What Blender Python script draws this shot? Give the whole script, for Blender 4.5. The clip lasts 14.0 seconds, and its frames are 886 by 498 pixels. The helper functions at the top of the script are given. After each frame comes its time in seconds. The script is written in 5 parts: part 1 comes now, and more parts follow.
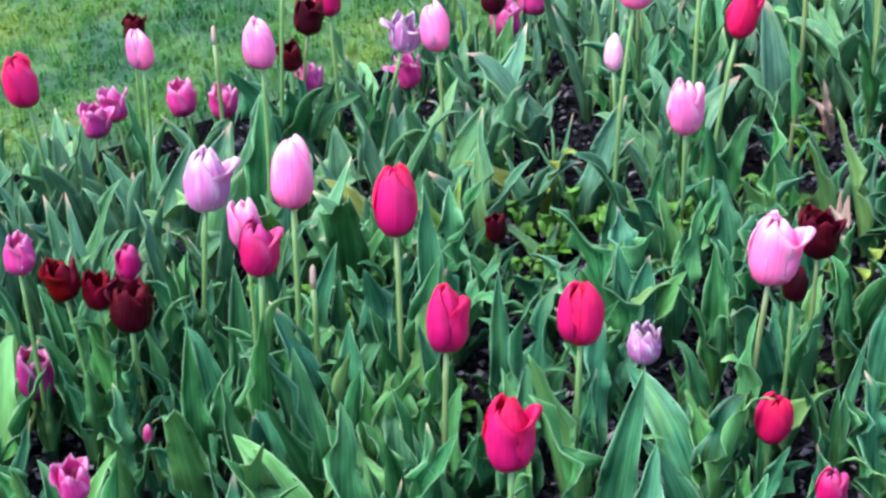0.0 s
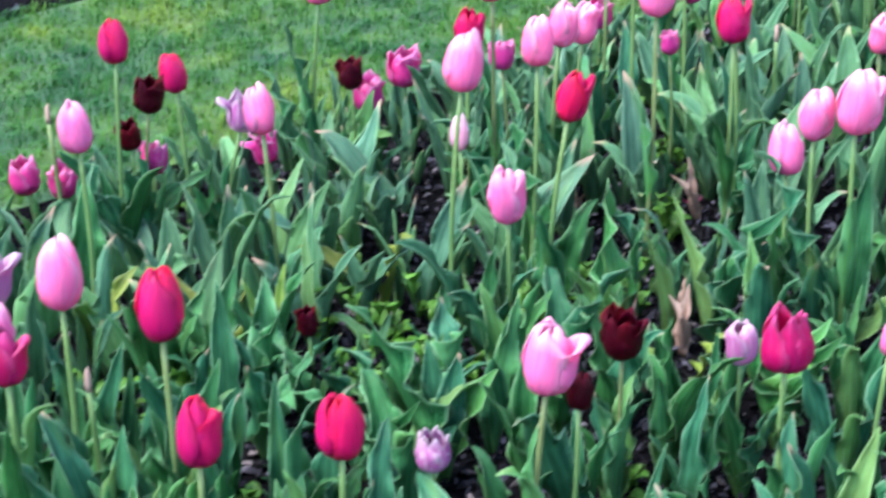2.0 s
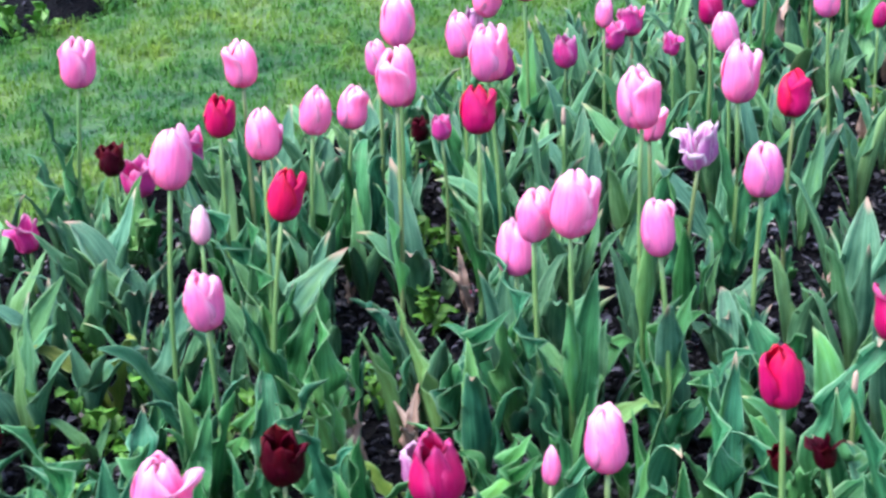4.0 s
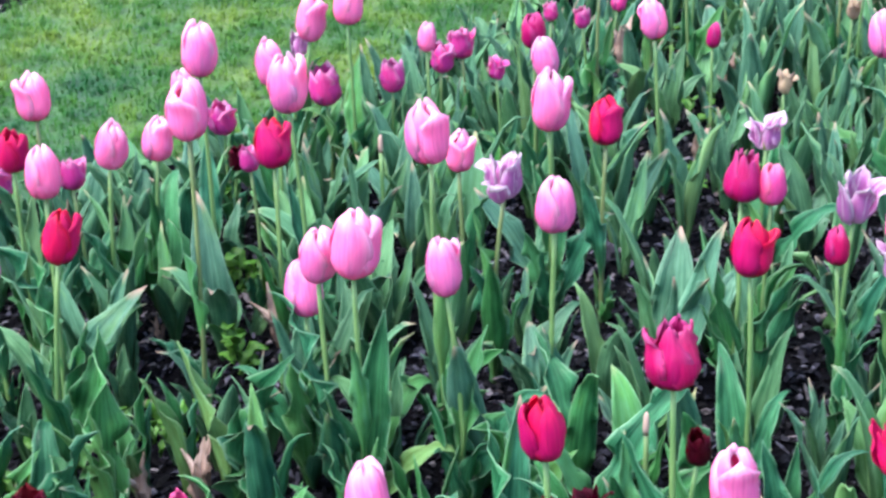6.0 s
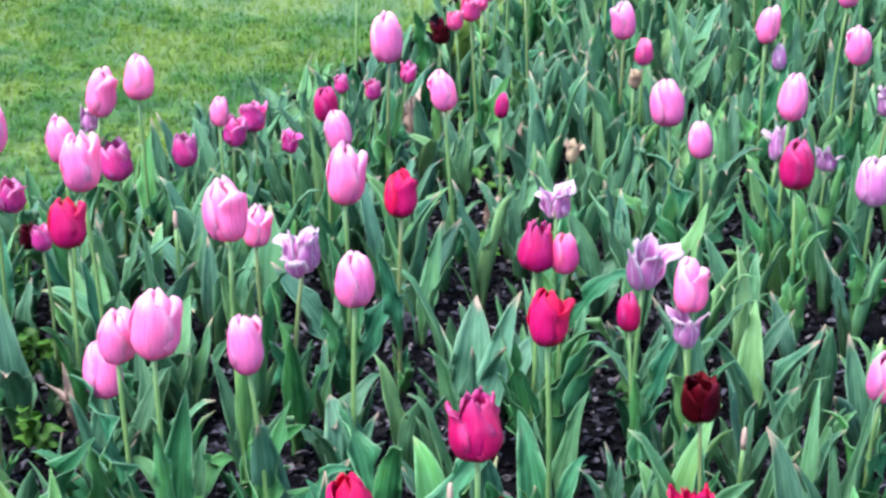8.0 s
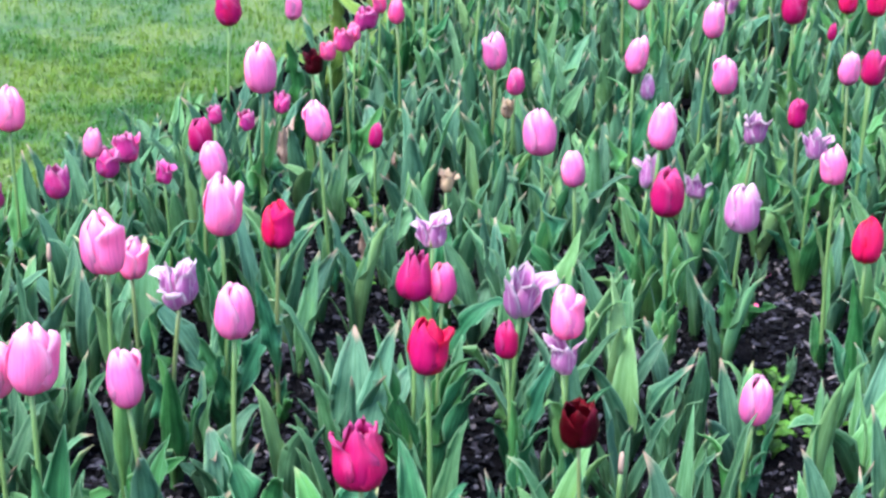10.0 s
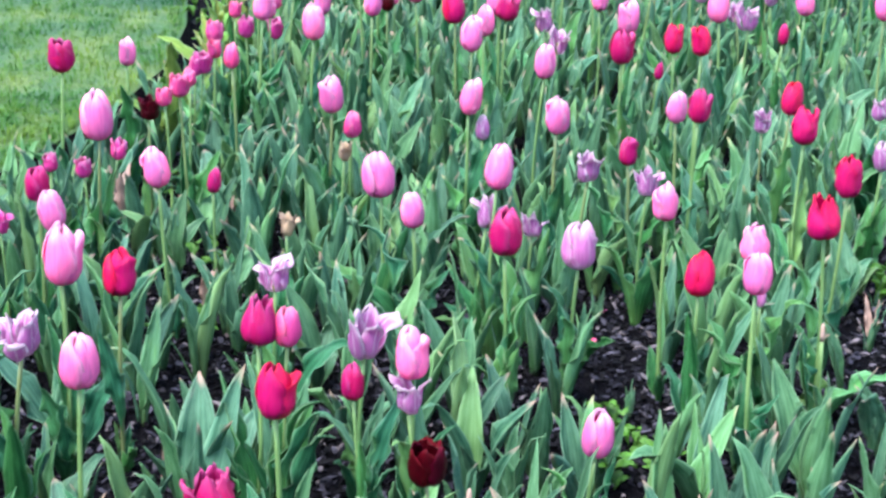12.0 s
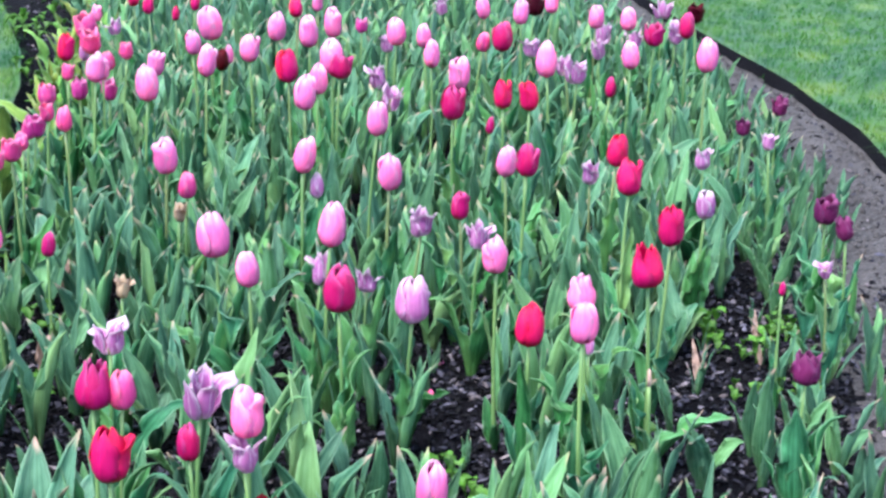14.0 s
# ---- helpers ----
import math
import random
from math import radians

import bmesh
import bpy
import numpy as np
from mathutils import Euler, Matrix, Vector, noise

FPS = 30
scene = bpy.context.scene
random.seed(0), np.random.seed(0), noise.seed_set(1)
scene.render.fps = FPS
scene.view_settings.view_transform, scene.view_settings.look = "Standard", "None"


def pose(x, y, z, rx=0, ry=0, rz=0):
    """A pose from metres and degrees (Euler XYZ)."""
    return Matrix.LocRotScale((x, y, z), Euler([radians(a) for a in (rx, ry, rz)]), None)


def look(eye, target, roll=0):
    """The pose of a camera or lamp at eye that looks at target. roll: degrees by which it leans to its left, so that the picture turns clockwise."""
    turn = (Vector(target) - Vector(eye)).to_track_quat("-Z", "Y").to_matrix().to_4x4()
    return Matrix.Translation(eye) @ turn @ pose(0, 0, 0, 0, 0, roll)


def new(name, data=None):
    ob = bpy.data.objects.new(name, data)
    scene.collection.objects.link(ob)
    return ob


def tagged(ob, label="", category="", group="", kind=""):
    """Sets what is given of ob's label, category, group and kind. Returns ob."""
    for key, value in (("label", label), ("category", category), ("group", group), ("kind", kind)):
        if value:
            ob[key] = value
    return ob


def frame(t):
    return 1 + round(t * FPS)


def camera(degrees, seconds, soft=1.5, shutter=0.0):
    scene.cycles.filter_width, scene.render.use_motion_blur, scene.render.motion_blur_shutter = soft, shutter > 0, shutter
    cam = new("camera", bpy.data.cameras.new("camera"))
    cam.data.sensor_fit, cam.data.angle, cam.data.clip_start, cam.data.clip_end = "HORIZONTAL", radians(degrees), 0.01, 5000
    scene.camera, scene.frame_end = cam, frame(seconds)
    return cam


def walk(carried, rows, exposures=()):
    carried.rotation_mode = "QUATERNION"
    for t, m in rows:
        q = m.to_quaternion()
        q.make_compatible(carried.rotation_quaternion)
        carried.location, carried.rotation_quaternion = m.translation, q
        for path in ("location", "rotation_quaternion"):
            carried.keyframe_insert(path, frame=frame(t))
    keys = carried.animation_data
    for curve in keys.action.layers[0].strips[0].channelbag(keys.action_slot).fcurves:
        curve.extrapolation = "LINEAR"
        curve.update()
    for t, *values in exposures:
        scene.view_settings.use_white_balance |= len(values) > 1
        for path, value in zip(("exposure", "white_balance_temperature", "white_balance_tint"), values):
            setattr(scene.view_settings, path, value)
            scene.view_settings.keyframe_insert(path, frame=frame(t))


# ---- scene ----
cam = camera(29.03, 14.0, soft=2.65, shutter=0.4)
PATH = [
    (0, pose(0.000, -0.000, 1.005, 63.05, 1.72, 24.95)),
    (0.5, pose(0.045, 0.024, 1.004, 63.62, 2.03, 26.10)),
    (1, pose(0.097, 0.062, 1.001, 63.82, 2.21, 27.25)),
    (1.5, pose(0.133, 0.115, 1.007, 63.95, 2.21, 26.66)),
    (2, pose(0.178, 0.197, 1.020, 64.34, 1.91, 25.41)),
    (2.5, pose(0.227, 0.255, 1.031, 65.70, 1.74, 24.23)),
    (5, pose(0.547, 0.577, 1.031, 65.66, 2.31, 26.40)),
    (5.5, pose(0.554, 0.596, 1.029, 65.69, 1.98, 24.84)),
    (6, pose(0.556, 0.603, 1.035, 65.79, 1.71, 22.89)),
    (6.5, pose(0.558, 0.603, 1.046, 66.30, 1.46, 21.18)),
    (7, pose(0.554, 0.596, 1.051, 66.77, 0.86, 19.30)),
    (7.5, pose(0.553, 0.591, 1.055, 67.43, 0.52, 17.62)),
    (8, pose(0.548, 0.589, 1.056, 67.75, 0.19, 15.85)),
    (10.5, pose(0.536, 0.570, 1.065, 69.05, -1.14, 10.36)),
    (11, pose(0.533, 0.564, 1.067, 69.44, -1.42, 8.91)),
    (11.5, pose(0.533, 0.558, 1.071, 69.76, -1.72, 7.57)),
    (12, pose(0.531, 0.552, 1.076, 70.13, -1.59, 5.89)),
    (12.5, pose(0.537, 0.544, 1.078, 70.59, -1.61, 4.53)),
    (13, pose(0.547, 0.533, 1.085, 70.98, -1.72, 3.01)),
    (13.5, pose(0.553, 0.523, 1.091, 71.40, -1.77, 1.82)),
    (14, pose(0.556, 0.514, 1.098, 72.01, -1.77, 0.59)),
]
walk(cam, PATH)

# ---------------------------------------------------------------- world and light
world = bpy.data.worlds.new("sky")
scene.world = world
world.use_nodes = True
wn = world.node_tree
sky = wn.nodes.new("ShaderNodeTexSky")
sky.sky_type = "NISHITA"
sky.sun_disc = False
sky.sun_elevation = radians(62)
sky.sun_rotation = radians(228)
wn.nodes["Background"].inputs["Strength"].default_value = 0.14
wn.links.new(sky.outputs["Color"], wn.nodes["Background"].inputs["Color"])
sun = new("sun", bpy.data.lights.new("sun", "SUN"))
sun.data.energy = 2.4
sun.data.angle = radians(50)
sun.data.color = (1.0, 0.975, 0.965)
sun.matrix_basis = look((0, 0, 10), (3.8, 3.4, 0.0))
scene.view_settings.exposure = 2.12

# ---------------------------------------------------------------- materials


def material(name, rough=0.6):
    m = bpy.data.materials.new(name)
    m.use_nodes = True
    m.node_tree.nodes["Principled BSDF"].inputs["Roughness"].default_value = rough
    return m, m.node_tree.nodes, m.node_tree.links, m.node_tree.nodes["Principled BSDF"]


def ramp(nodes, stops):
    r = nodes.new("ShaderNodeValToRGB")
    while len(r.color_ramp.elements) < len(stops):
        r.color_ramp.elements.new(0.5)
    for e, (at, c) in zip(r.color_ramp.elements, stops):
        e.position, e.color = at, (*c, 1)
    return r


def noise_node(nodes, links, vector, scale, detail=3.0):
    n = nodes.new("ShaderNodeTexNoise")
    n.inputs["Scale"].default_value, n.inputs["Detail"].default_value = scale, detail
    if vector is not None:
        links.new(vector, n.inputs["Vector"])
    return n


def mapping(nodes, links, vector, scale):
    m = nodes.new("ShaderNodeMapping")
    m.inputs["Scale"].default_value = scale
    links.new(vector, m.inputs["Vector"])
    return m.outputs["Vector"]


def mix(nodes, links, fac, a, b, blend="MIX"):
    m = nodes.new("ShaderNodeMix")
    m.data_type, m.blend_type = "RGBA", blend
    for socket, value in ((m.inputs["Factor"], fac), (m.inputs[6], a), (m.inputs[7], b)):
        if isinstance(value, bpy.types.NodeSocket):
            links.new(value, socket)
        elif isinstance(value, tuple):
            socket.default_value = (*value, 1)
        else:
            socket.default_value = value
    return m.outputs[2]


def maths(nodes, links, op, a, b=None):
    m = nodes.new("ShaderNodeMath")
    m.operation = op
    for socket, value in zip(m.inputs, (a, b)):
        if isinstance(value, bpy.types.NodeSocket):
            links.new(value, socket)
        elif value is not None:
            socket.default_value = value
    return m.outputs[0]


def remap(nodes, links, value, a, b, lo=0.0, hi=1.0):
    m = nodes.new("ShaderNodeMapRange")
    links.new(value, m.inputs[0])
    for n, v in enumerate((a, b, lo, hi)):
        m.inputs[n + 1].default_value = v
    return m.outputs[0]


def bump(nodes, links, height, bsdf, strength, distance=0.01):
    b = nodes.new("ShaderNodeBump")
    b.inputs["Strength"].default_value, b.inputs["Distance"].default_value = strength, distance
    links.new(height, b.inputs["Height"])
    links.new(b.outputs["Normal"], bsdf.inputs["Normal"])
    return b


def thin_light(m, nodes, links, bsdf, colour, share):
    """Lets part of the light through, as leaves and petals do."""
    t = nodes.new("ShaderNodeBsdfTranslucent")
    s = nodes.new("ShaderNodeMixShader")
    s.inputs[0].default_value = share
    if isinstance(colour, tuple):
        t.inputs["Color"].default_value = (*colour, 1)
    else:
        links.new(colour, t.inputs["Color"])
    links.new(bsdf.outputs[0], s.inputs[1])
    links.new(t.outputs[0], s.inputs[2])
    links.new(s.outputs[0], nodes["Material Output"].inputs["Surface"])


def uv_parts(nodes, links):
    uv = nodes.new("ShaderNodeUVMap")
    uv.uv_map = "UVMap"
    sep = nodes.new("ShaderNodeSeparateXYZ")
    links.new(uv.outputs[0], sep.inputs[0])
    return uv.outputs[0], sep.outputs[0], sep.outputs[1]


def petal_material(name, low, mid, edge, dark=0.0, rough=0.36, streak=0.45):
    """low: colour near the stem, mid: the body, edge: the margin; dark: how strongly withered edges show; streak: the share of pale flames."""
    m, nodes, links, bsdf = material(name, rough)
    uv, u, v = uv_parts(nodes, links)
    info = nodes.new("ShaderNodeObjectInfo")
    body = ramp(nodes, [(0.04, low), (0.30, mid), (0.66, mid), (0.98, edge)])
    blot = noise_node(nodes, links, mapping(nodes, links, uv, (3.0, 3.0, 1.0)), 1.3, 3.0)
    links.new(maths(nodes, links, "ADD", v, maths(nodes, links, "MULTIPLY", maths(nodes, links, "SUBTRACT", blot.outputs[0], 0.5), 0.22)), body.inputs[0])
    across = maths(nodes, links, "ABSOLUTE", maths(nodes, links, "SUBTRACT", u, 0.5))
    veins = noise_node(nodes, links, mapping(nodes, links, uv, (22.0, 1.8, 1.0)), 1.0, 5.0)
    flames = noise_node(nodes, links, mapping(nodes, links, uv, (5.5, 1.1, 1.0)), 1.0, 4.0)
    shift = maths(nodes, links, "ADD", across, maths(nodes, links, "MULTIPLY", maths(nodes, links, "SUBTRACT", blot.outputs[0], 0.5), 0.25))
    margin = maths(nodes, links, "MULTIPLY", remap(nodes, links, shift, 0.28, 0.50), remap(nodes, links, v, 0.2, 0.65, 0.15, 0.85))
    margin = maths(nodes, links, "MAXIMUM", margin, remap(nodes, links, flames.outputs[0], 0.54, 0.76 if streak < 0.5 else 0.62, 0.0, streak))
    col = mix(nodes, links, margin, body.outputs[0], edge)
    shade = ramp(nodes, [(0.28, (0.76, 0.70, 0.76)), (0.5, (1.02, 1.02, 1.02)), (0.75, (1.14, 1.2, 1.16))])
    links.new(veins.outputs[0], shade.inputs[0])
    col = mix(nodes, links, 0.9, col, shade.outputs[0], "MULTIPLY")
    if dark:
        tip = maths(nodes, links, "ADD", maths(nodes, links, "MULTIPLY", v, 0.55), maths(nodes, links, "ADD", across, maths(nodes, links, "MULTIPLY", blot.outputs[0], 0.5)))
        col = mix(nodes, links, maths(nodes, links, "MULTIPLY", remap(nodes, links, tip, 1.0, 1.3), dark), col, (0.09, 0.03, 0.06))
    hsv = nodes.new("ShaderNodeHueSaturation")
    links.new(col, hsv.inputs["Color"])
    links.new(remap(nodes, links, info.outputs["Random"], 0, 1, 0.85, 1.15), hsv.inputs["Value"])
    links.new(remap(nodes, links, info.outputs["Random"], 0, 1, 0.49, 0.512), hsv.inputs["Hue"])
    links.new(hsv.outputs[0], bsdf.inputs["Base Color"])
    bsdf.inputs["Specular IOR Level"].default_value = 0.34 if mid[0] > 0.2 else 0.16
    bump(nodes, links, veins.outputs[0], bsdf, 0.55, 0.006)
    thin_light(m, nodes, links, bsdf, hsv.outputs[0], 0.40)
    return m


PETAL = {
    "P": petal_material("pink petal", (0.89, 0.060, 0.31), (0.97, 0.21, 0.53), (0.99, 0.57, 0.79)),
    "R": petal_material("red petal", (0.32, 0.0, 0.016), (0.72, 0.008, 0.15), (0.66, 0.003, 0.085)),
    "M": petal_material("crimson petal", (0.30, 0.001, 0.035), (0.54, 0.005, 0.14), (0.66, 0.08, 0.30), 0.35),
    "O": petal_material("orchid petal", (0.56, 0.010, 0.19), (0.68, 0.045, 0.31), (0.78, 0.30, 0.56), 0.2),
    "V": petal_material("faded violet petal", (0.74, 0.50, 0.65), (0.52, 0.17, 0.44), (0.86, 0.72, 0.82), 0.7, 0.5, 0.9),
    "L": petal_material("lilac petal", (0.70, 0.42, 0.58), (0.64, 0.20, 0.50), (0.86, 0.62, 0.78), 0.45, 0.42, 0.6),
    "D": petal_material("dark maroon petal", (0.060, 0.0004, 0.005), (0.050, 0.0005, 0.007), (0.115, 0.0008, 0.014), 0.0, 0.40),
    "B": petal_material("blood red petal", (0.12, 0.0006, 0.007), (0.125, 0.0005, 0.009), (0.20, 0.001, 0.018), 0.0, 0.36),
    "U": petal_material("dusky purple petal", (0.12, 0.008, 0.06), (0.17, 0.018, 0.10), (0.30, 0.08, 0.21), 0.3, 0.45),
    "S": petal_material("rose petal", (0.82, 0.10, 0.28), (0.83, 0.075, 0.31), (0.90, 0.30, 0.50)),
    "W": petal_material("pale pink petal", (0.84, 0.34, 0.48), (0.86, 0.42, 0.61), (0.92, 0.76, 0.82)),
    "T": petal_material("withered petal", (0.40, 0.27, 0.17), (0.46, 0.32, 0.22), (0.55, 0.42, 0.32), 0.4, 0.75),
}


def leaf_material(name, deep, pale, dry_share, joined=False):
    m, nodes, links, bsdf = material(name, 0.42)
    uv, u, v = uv_parts(nodes, links)
    own = nodes.new("ShaderNodeNewGeometry").outputs["Random Per Island"] if joined else nodes.new("ShaderNodeObjectInfo").outputs["Random"]
    lines = noise_node(nodes, links, mapping(nodes, links, uv, (26.0, 0.7, 1.0)), 1.0, 4.0)
    blot = noise_node(nodes, links, mapping(nodes, links, uv, (2.2, 3.0, 1.0)), 1.4, 4.0)
    tone = ramp(nodes, [(0.37, deep), (0.63, pale)])
    mixed = maths(nodes, links, "ADD", maths(nodes, links, "MULTIPLY", lines.outputs[0], 0.55), maths(nodes, links, "MULTIPLY", blot.outputs[0], 0.45))
    links.new(mixed, tone.inputs[0])
    across = maths(nodes, links, "ABSOLUTE", maths(nodes, links, "SUBTRACT", u, 0.5))
    col = mix(nodes, links, maths(nodes, links, "MULTIPLY", remap(nodes, links, across, 0.455, 0.495), 0.6), tone.outputs[0], (0.35, 0.57, 0.38))
    base = remap(nodes, links, v, 0.0, 0.4, 0.4, 0.0)
    col = mix(nodes, links, base, col, (0.13, 0.29, 0.07))
    # yellowed patches on some leaves, dry tips on others
    spot = noise_node(nodes, links, mapping(nodes, links, uv, (1.6, 2.4, 1.0)), 1.0, 2.0)
    spot.noise_dimensions = "4D"
    links.new(maths(nodes, links, "MULTIPLY", own, 40.0), spot.inputs["W"])
    yellow = remap(nodes, links, maths(nodes, links, "ADD", spot.outputs[0], maths(nodes, links, "MULTIPLY", own, 0.12)), 0.68, 0.86, 0.0, 0.5)
    col = mix(nodes, links, yellow, col, (0.19, 0.36, 0.09))
    tip = maths(nodes, links, "ADD", v, maths(nodes, links, "MULTIPLY", maths(nodes, links, "SUBTRACT", spot.outputs[0], 0.5), 0.3))
    dry = maths(nodes, links, "MULTIPLY", remap(nodes, links, tip, 0.89 if joined else 0.94, 0.99), remap(nodes, links, own, 1.0 - dry_share, 1.0 - dry_share + 0.05))
    col = mix(nodes, links, dry, col, (0.52, 0.36, 0.30))
    wn2 = nodes.new("ShaderNodeTexWhiteNoise")
    wn2.noise_dimensions = "1D"
    links.new(own, wn2.inputs["W"])
    col = mix(nodes, links, remap(nodes, links, wn2.outputs["Value"], 0.62, 0.95, 0.0, 0.45), col, (0.145, 0.31, 0.09))
    hsv = nodes.new("ShaderNodeHueSaturation")
    links.new(col, hsv.inputs["Color"])
    links.new(remap(nodes, links, wn2.outputs["Value"], 0, 1, 0.62, 1.22 if joined else 1.32), hsv.inputs["Value"])
    links.new(remap(nodes, links, own, 0, 1, 0.455, 0.52), hsv.inputs["Hue"])
    hsv.inputs["Saturation"].default_value = 1.10
    links.new(hsv.outputs[0], bsdf.inputs["Base Color"])
    bsdf.inputs["Specular IOR Level"].default_value = 0.27
    links.new(remap(nodes, links, blot.outputs[0], 0.3, 0.7, 0.30, 0.46), bsdf.inputs["Roughness"])
    bump(nodes, links, lines.outputs[0], bsdf, 0.6, 0.004)
    thin_light(m, nodes, links, bsdf, mix(nodes, links, 0.4, hsv.outputs[0], (0.15, 0.38, 0.13)), 0.20)
    return m


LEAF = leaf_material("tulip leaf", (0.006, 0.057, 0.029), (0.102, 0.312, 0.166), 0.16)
# paler, greyer copy for the farther plants, with distance haze in its colour
LEAF_HAZED = leaf_material("tulip leaves", (0.024, 0.096, 0.061), (0.190, 0.380, 0.245), 0.44, True)


LEAF_YELLOW = leaf_material("yellowing tulip leaf", (0.095, 0.20, 0.045), (0.31, 0.43, 0.135), 0.3)


def dry_material():
    m, nodes, links, bsdf = material("withered leaf", 0.8)
    uv, u, v = uv_parts(nodes, links)
    n = noise_node(nodes, links, mapping(nodes, links, uv, (14.0, 2.0, 1.0)), 1.0, 5.0)
    c = ramp(nodes, [(0.3, (0.24, 0.13, 0.10)), (0.55, (0.52, 0.36, 0.30)), (0.8, (0.66, 0.53, 0.47))])
    links.new(n.outputs[0], c.inputs[0])
    links.new(c.outputs[0], bsdf.inputs["Base Color"])
    bump(nodes, links, n.outputs[0], bsdf, 0.6, 0.004)
    thin_light(m, nodes, links, bsdf, c.outputs[0], 0.2)
    return m


DRY = dry_material()


def stem_material(name, a, b):
    m, nodes, links, bsdf = material(name, 0.45)
    tc = nodes.new("ShaderNodeTexCoord")
    n = noise_node(nodes, links, mapping(nodes, links, tc.outputs["Object"], (60.0, 60.0, 9.0)), 1.0, 3.0)
    c = ramp(nodes, [(0.3, a), (0.7, b)])
    links.new(n.outputs[0], c.inputs[0])
    info = nodes.new("ShaderNodeObjectInfo")
    col = mix(nodes, links, maths(nodes, links, "MULTIPLY", remap(nodes, links, info.outputs["Random"], 0.7, 1.0), 0.45), c.outputs[0], (0.16, 0.10, 0.06))
    links.new(col, bsdf.inputs["Base Color"])
    bump(nodes, links, n.outputs[0], bsdf, 0.3, 0.002)
    return m


STEM = stem_material("tulip stem", (0.080, 0.185, 0.060), (0.185, 0.300, 0.100))
CORE = stem_material("flower heart", (0.20, 0.26, 0.06), (0.30, 0.32, 0.10))


def weed_material():
    m, nodes, links, bsdf = material("seedling leaf", 0.5)
    uv, u, v = uv_parts(nodes, links)
    info = nodes.new("ShaderNodeObjectInfo")
    n = noise_node(nodes, links, mapping(nodes, links, uv, (5.0, 5.0, 1.0)), 1.0, 4.0)
    c = ramp(nodes, [(0.3, (0.04, 0.155, 0.015)), (0.7, (0.112, 0.29, 0.032))])
    links.new(n.outputs[0], c.inputs[0])
    hsv = nodes.new("ShaderNodeHueSaturation")
    links.new(c.outputs[0], hsv.inputs["Color"])
    links.new(remap(nodes, links, info.outputs["Random"], 0, 1, 0.7, 1.25), hsv.inputs["Value"])
    links.new(hsv.outputs[0], bsdf.inputs["Base Color"])
    bump(nodes, links, n.outputs[0], bsdf, 0.4, 0.004)
    thin_light(m, nodes, links, bsdf, hsv.outputs[0], 0.25)
    return m


WEED = weed_material()


def soil_material(name, low, mid, high):
    m, nodes, links, bsdf = material(name, 0.9)
    tc = nodes.new("ShaderNodeTexCoord")
    big = noise_node(nodes, links, tc.outputs["Object"], 5.0, 4.0)
    fine = noise_node(nodes, links, tc.outputs["Object"], 120.0, 6.0)
    c = ramp(nodes, [(0.3, low), (0.55, mid), (0.8, high)])
    links.new(maths(nodes, links, "ADD", maths(nodes, links, "MULTIPLY", big.outputs[0], 0.35), maths(nodes, links, "MULTIPLY", fine.outputs[0], 0.65)), c.inputs[0])
    links.new(c.outputs[0], bsdf.inputs["Base Color"])
    bsdf.inputs["Specular IOR Level"].default_value = 0.05
    bump(nodes, links, fine.outputs[0], bsdf, 0.9, 0.02)
    return m


SOIL = soil_material("dark soil and edge shadow", (0.002, 0.0020, 0.003), (0.0045, 0.0044, 0.0065), (0.012, 0.0115, 0.016))
DRY_SOIL = soil_material("dry soil", (0.034, 0.032, 0.034), (0.085, 0.080, 0.083), (0.17, 0.162, 0.165))


def chip_material():
    m, nodes, links, bsdf = material("bark mulch", 0.75)
    geo = nodes.new("ShaderNodeNewGeometry")
    tc = nodes.new("ShaderNodeTexCoord")
    # the palest chips carry the mulch's grey-blue glints as colour
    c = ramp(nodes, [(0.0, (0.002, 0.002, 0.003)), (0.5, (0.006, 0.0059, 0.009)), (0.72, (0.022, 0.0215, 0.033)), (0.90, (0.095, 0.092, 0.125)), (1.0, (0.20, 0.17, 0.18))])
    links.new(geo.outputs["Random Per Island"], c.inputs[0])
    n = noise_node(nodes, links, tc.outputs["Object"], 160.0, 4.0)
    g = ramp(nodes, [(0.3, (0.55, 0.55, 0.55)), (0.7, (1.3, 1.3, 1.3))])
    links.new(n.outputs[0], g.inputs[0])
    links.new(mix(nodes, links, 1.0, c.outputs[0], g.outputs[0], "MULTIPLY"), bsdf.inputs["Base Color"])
    bsdf.inputs["Specular IOR Level"].default_value = 0.14
    bump(nodes, links, n.outputs[0], bsdf, 0.6, 0.006)
    return m


CHIP = chip_material()


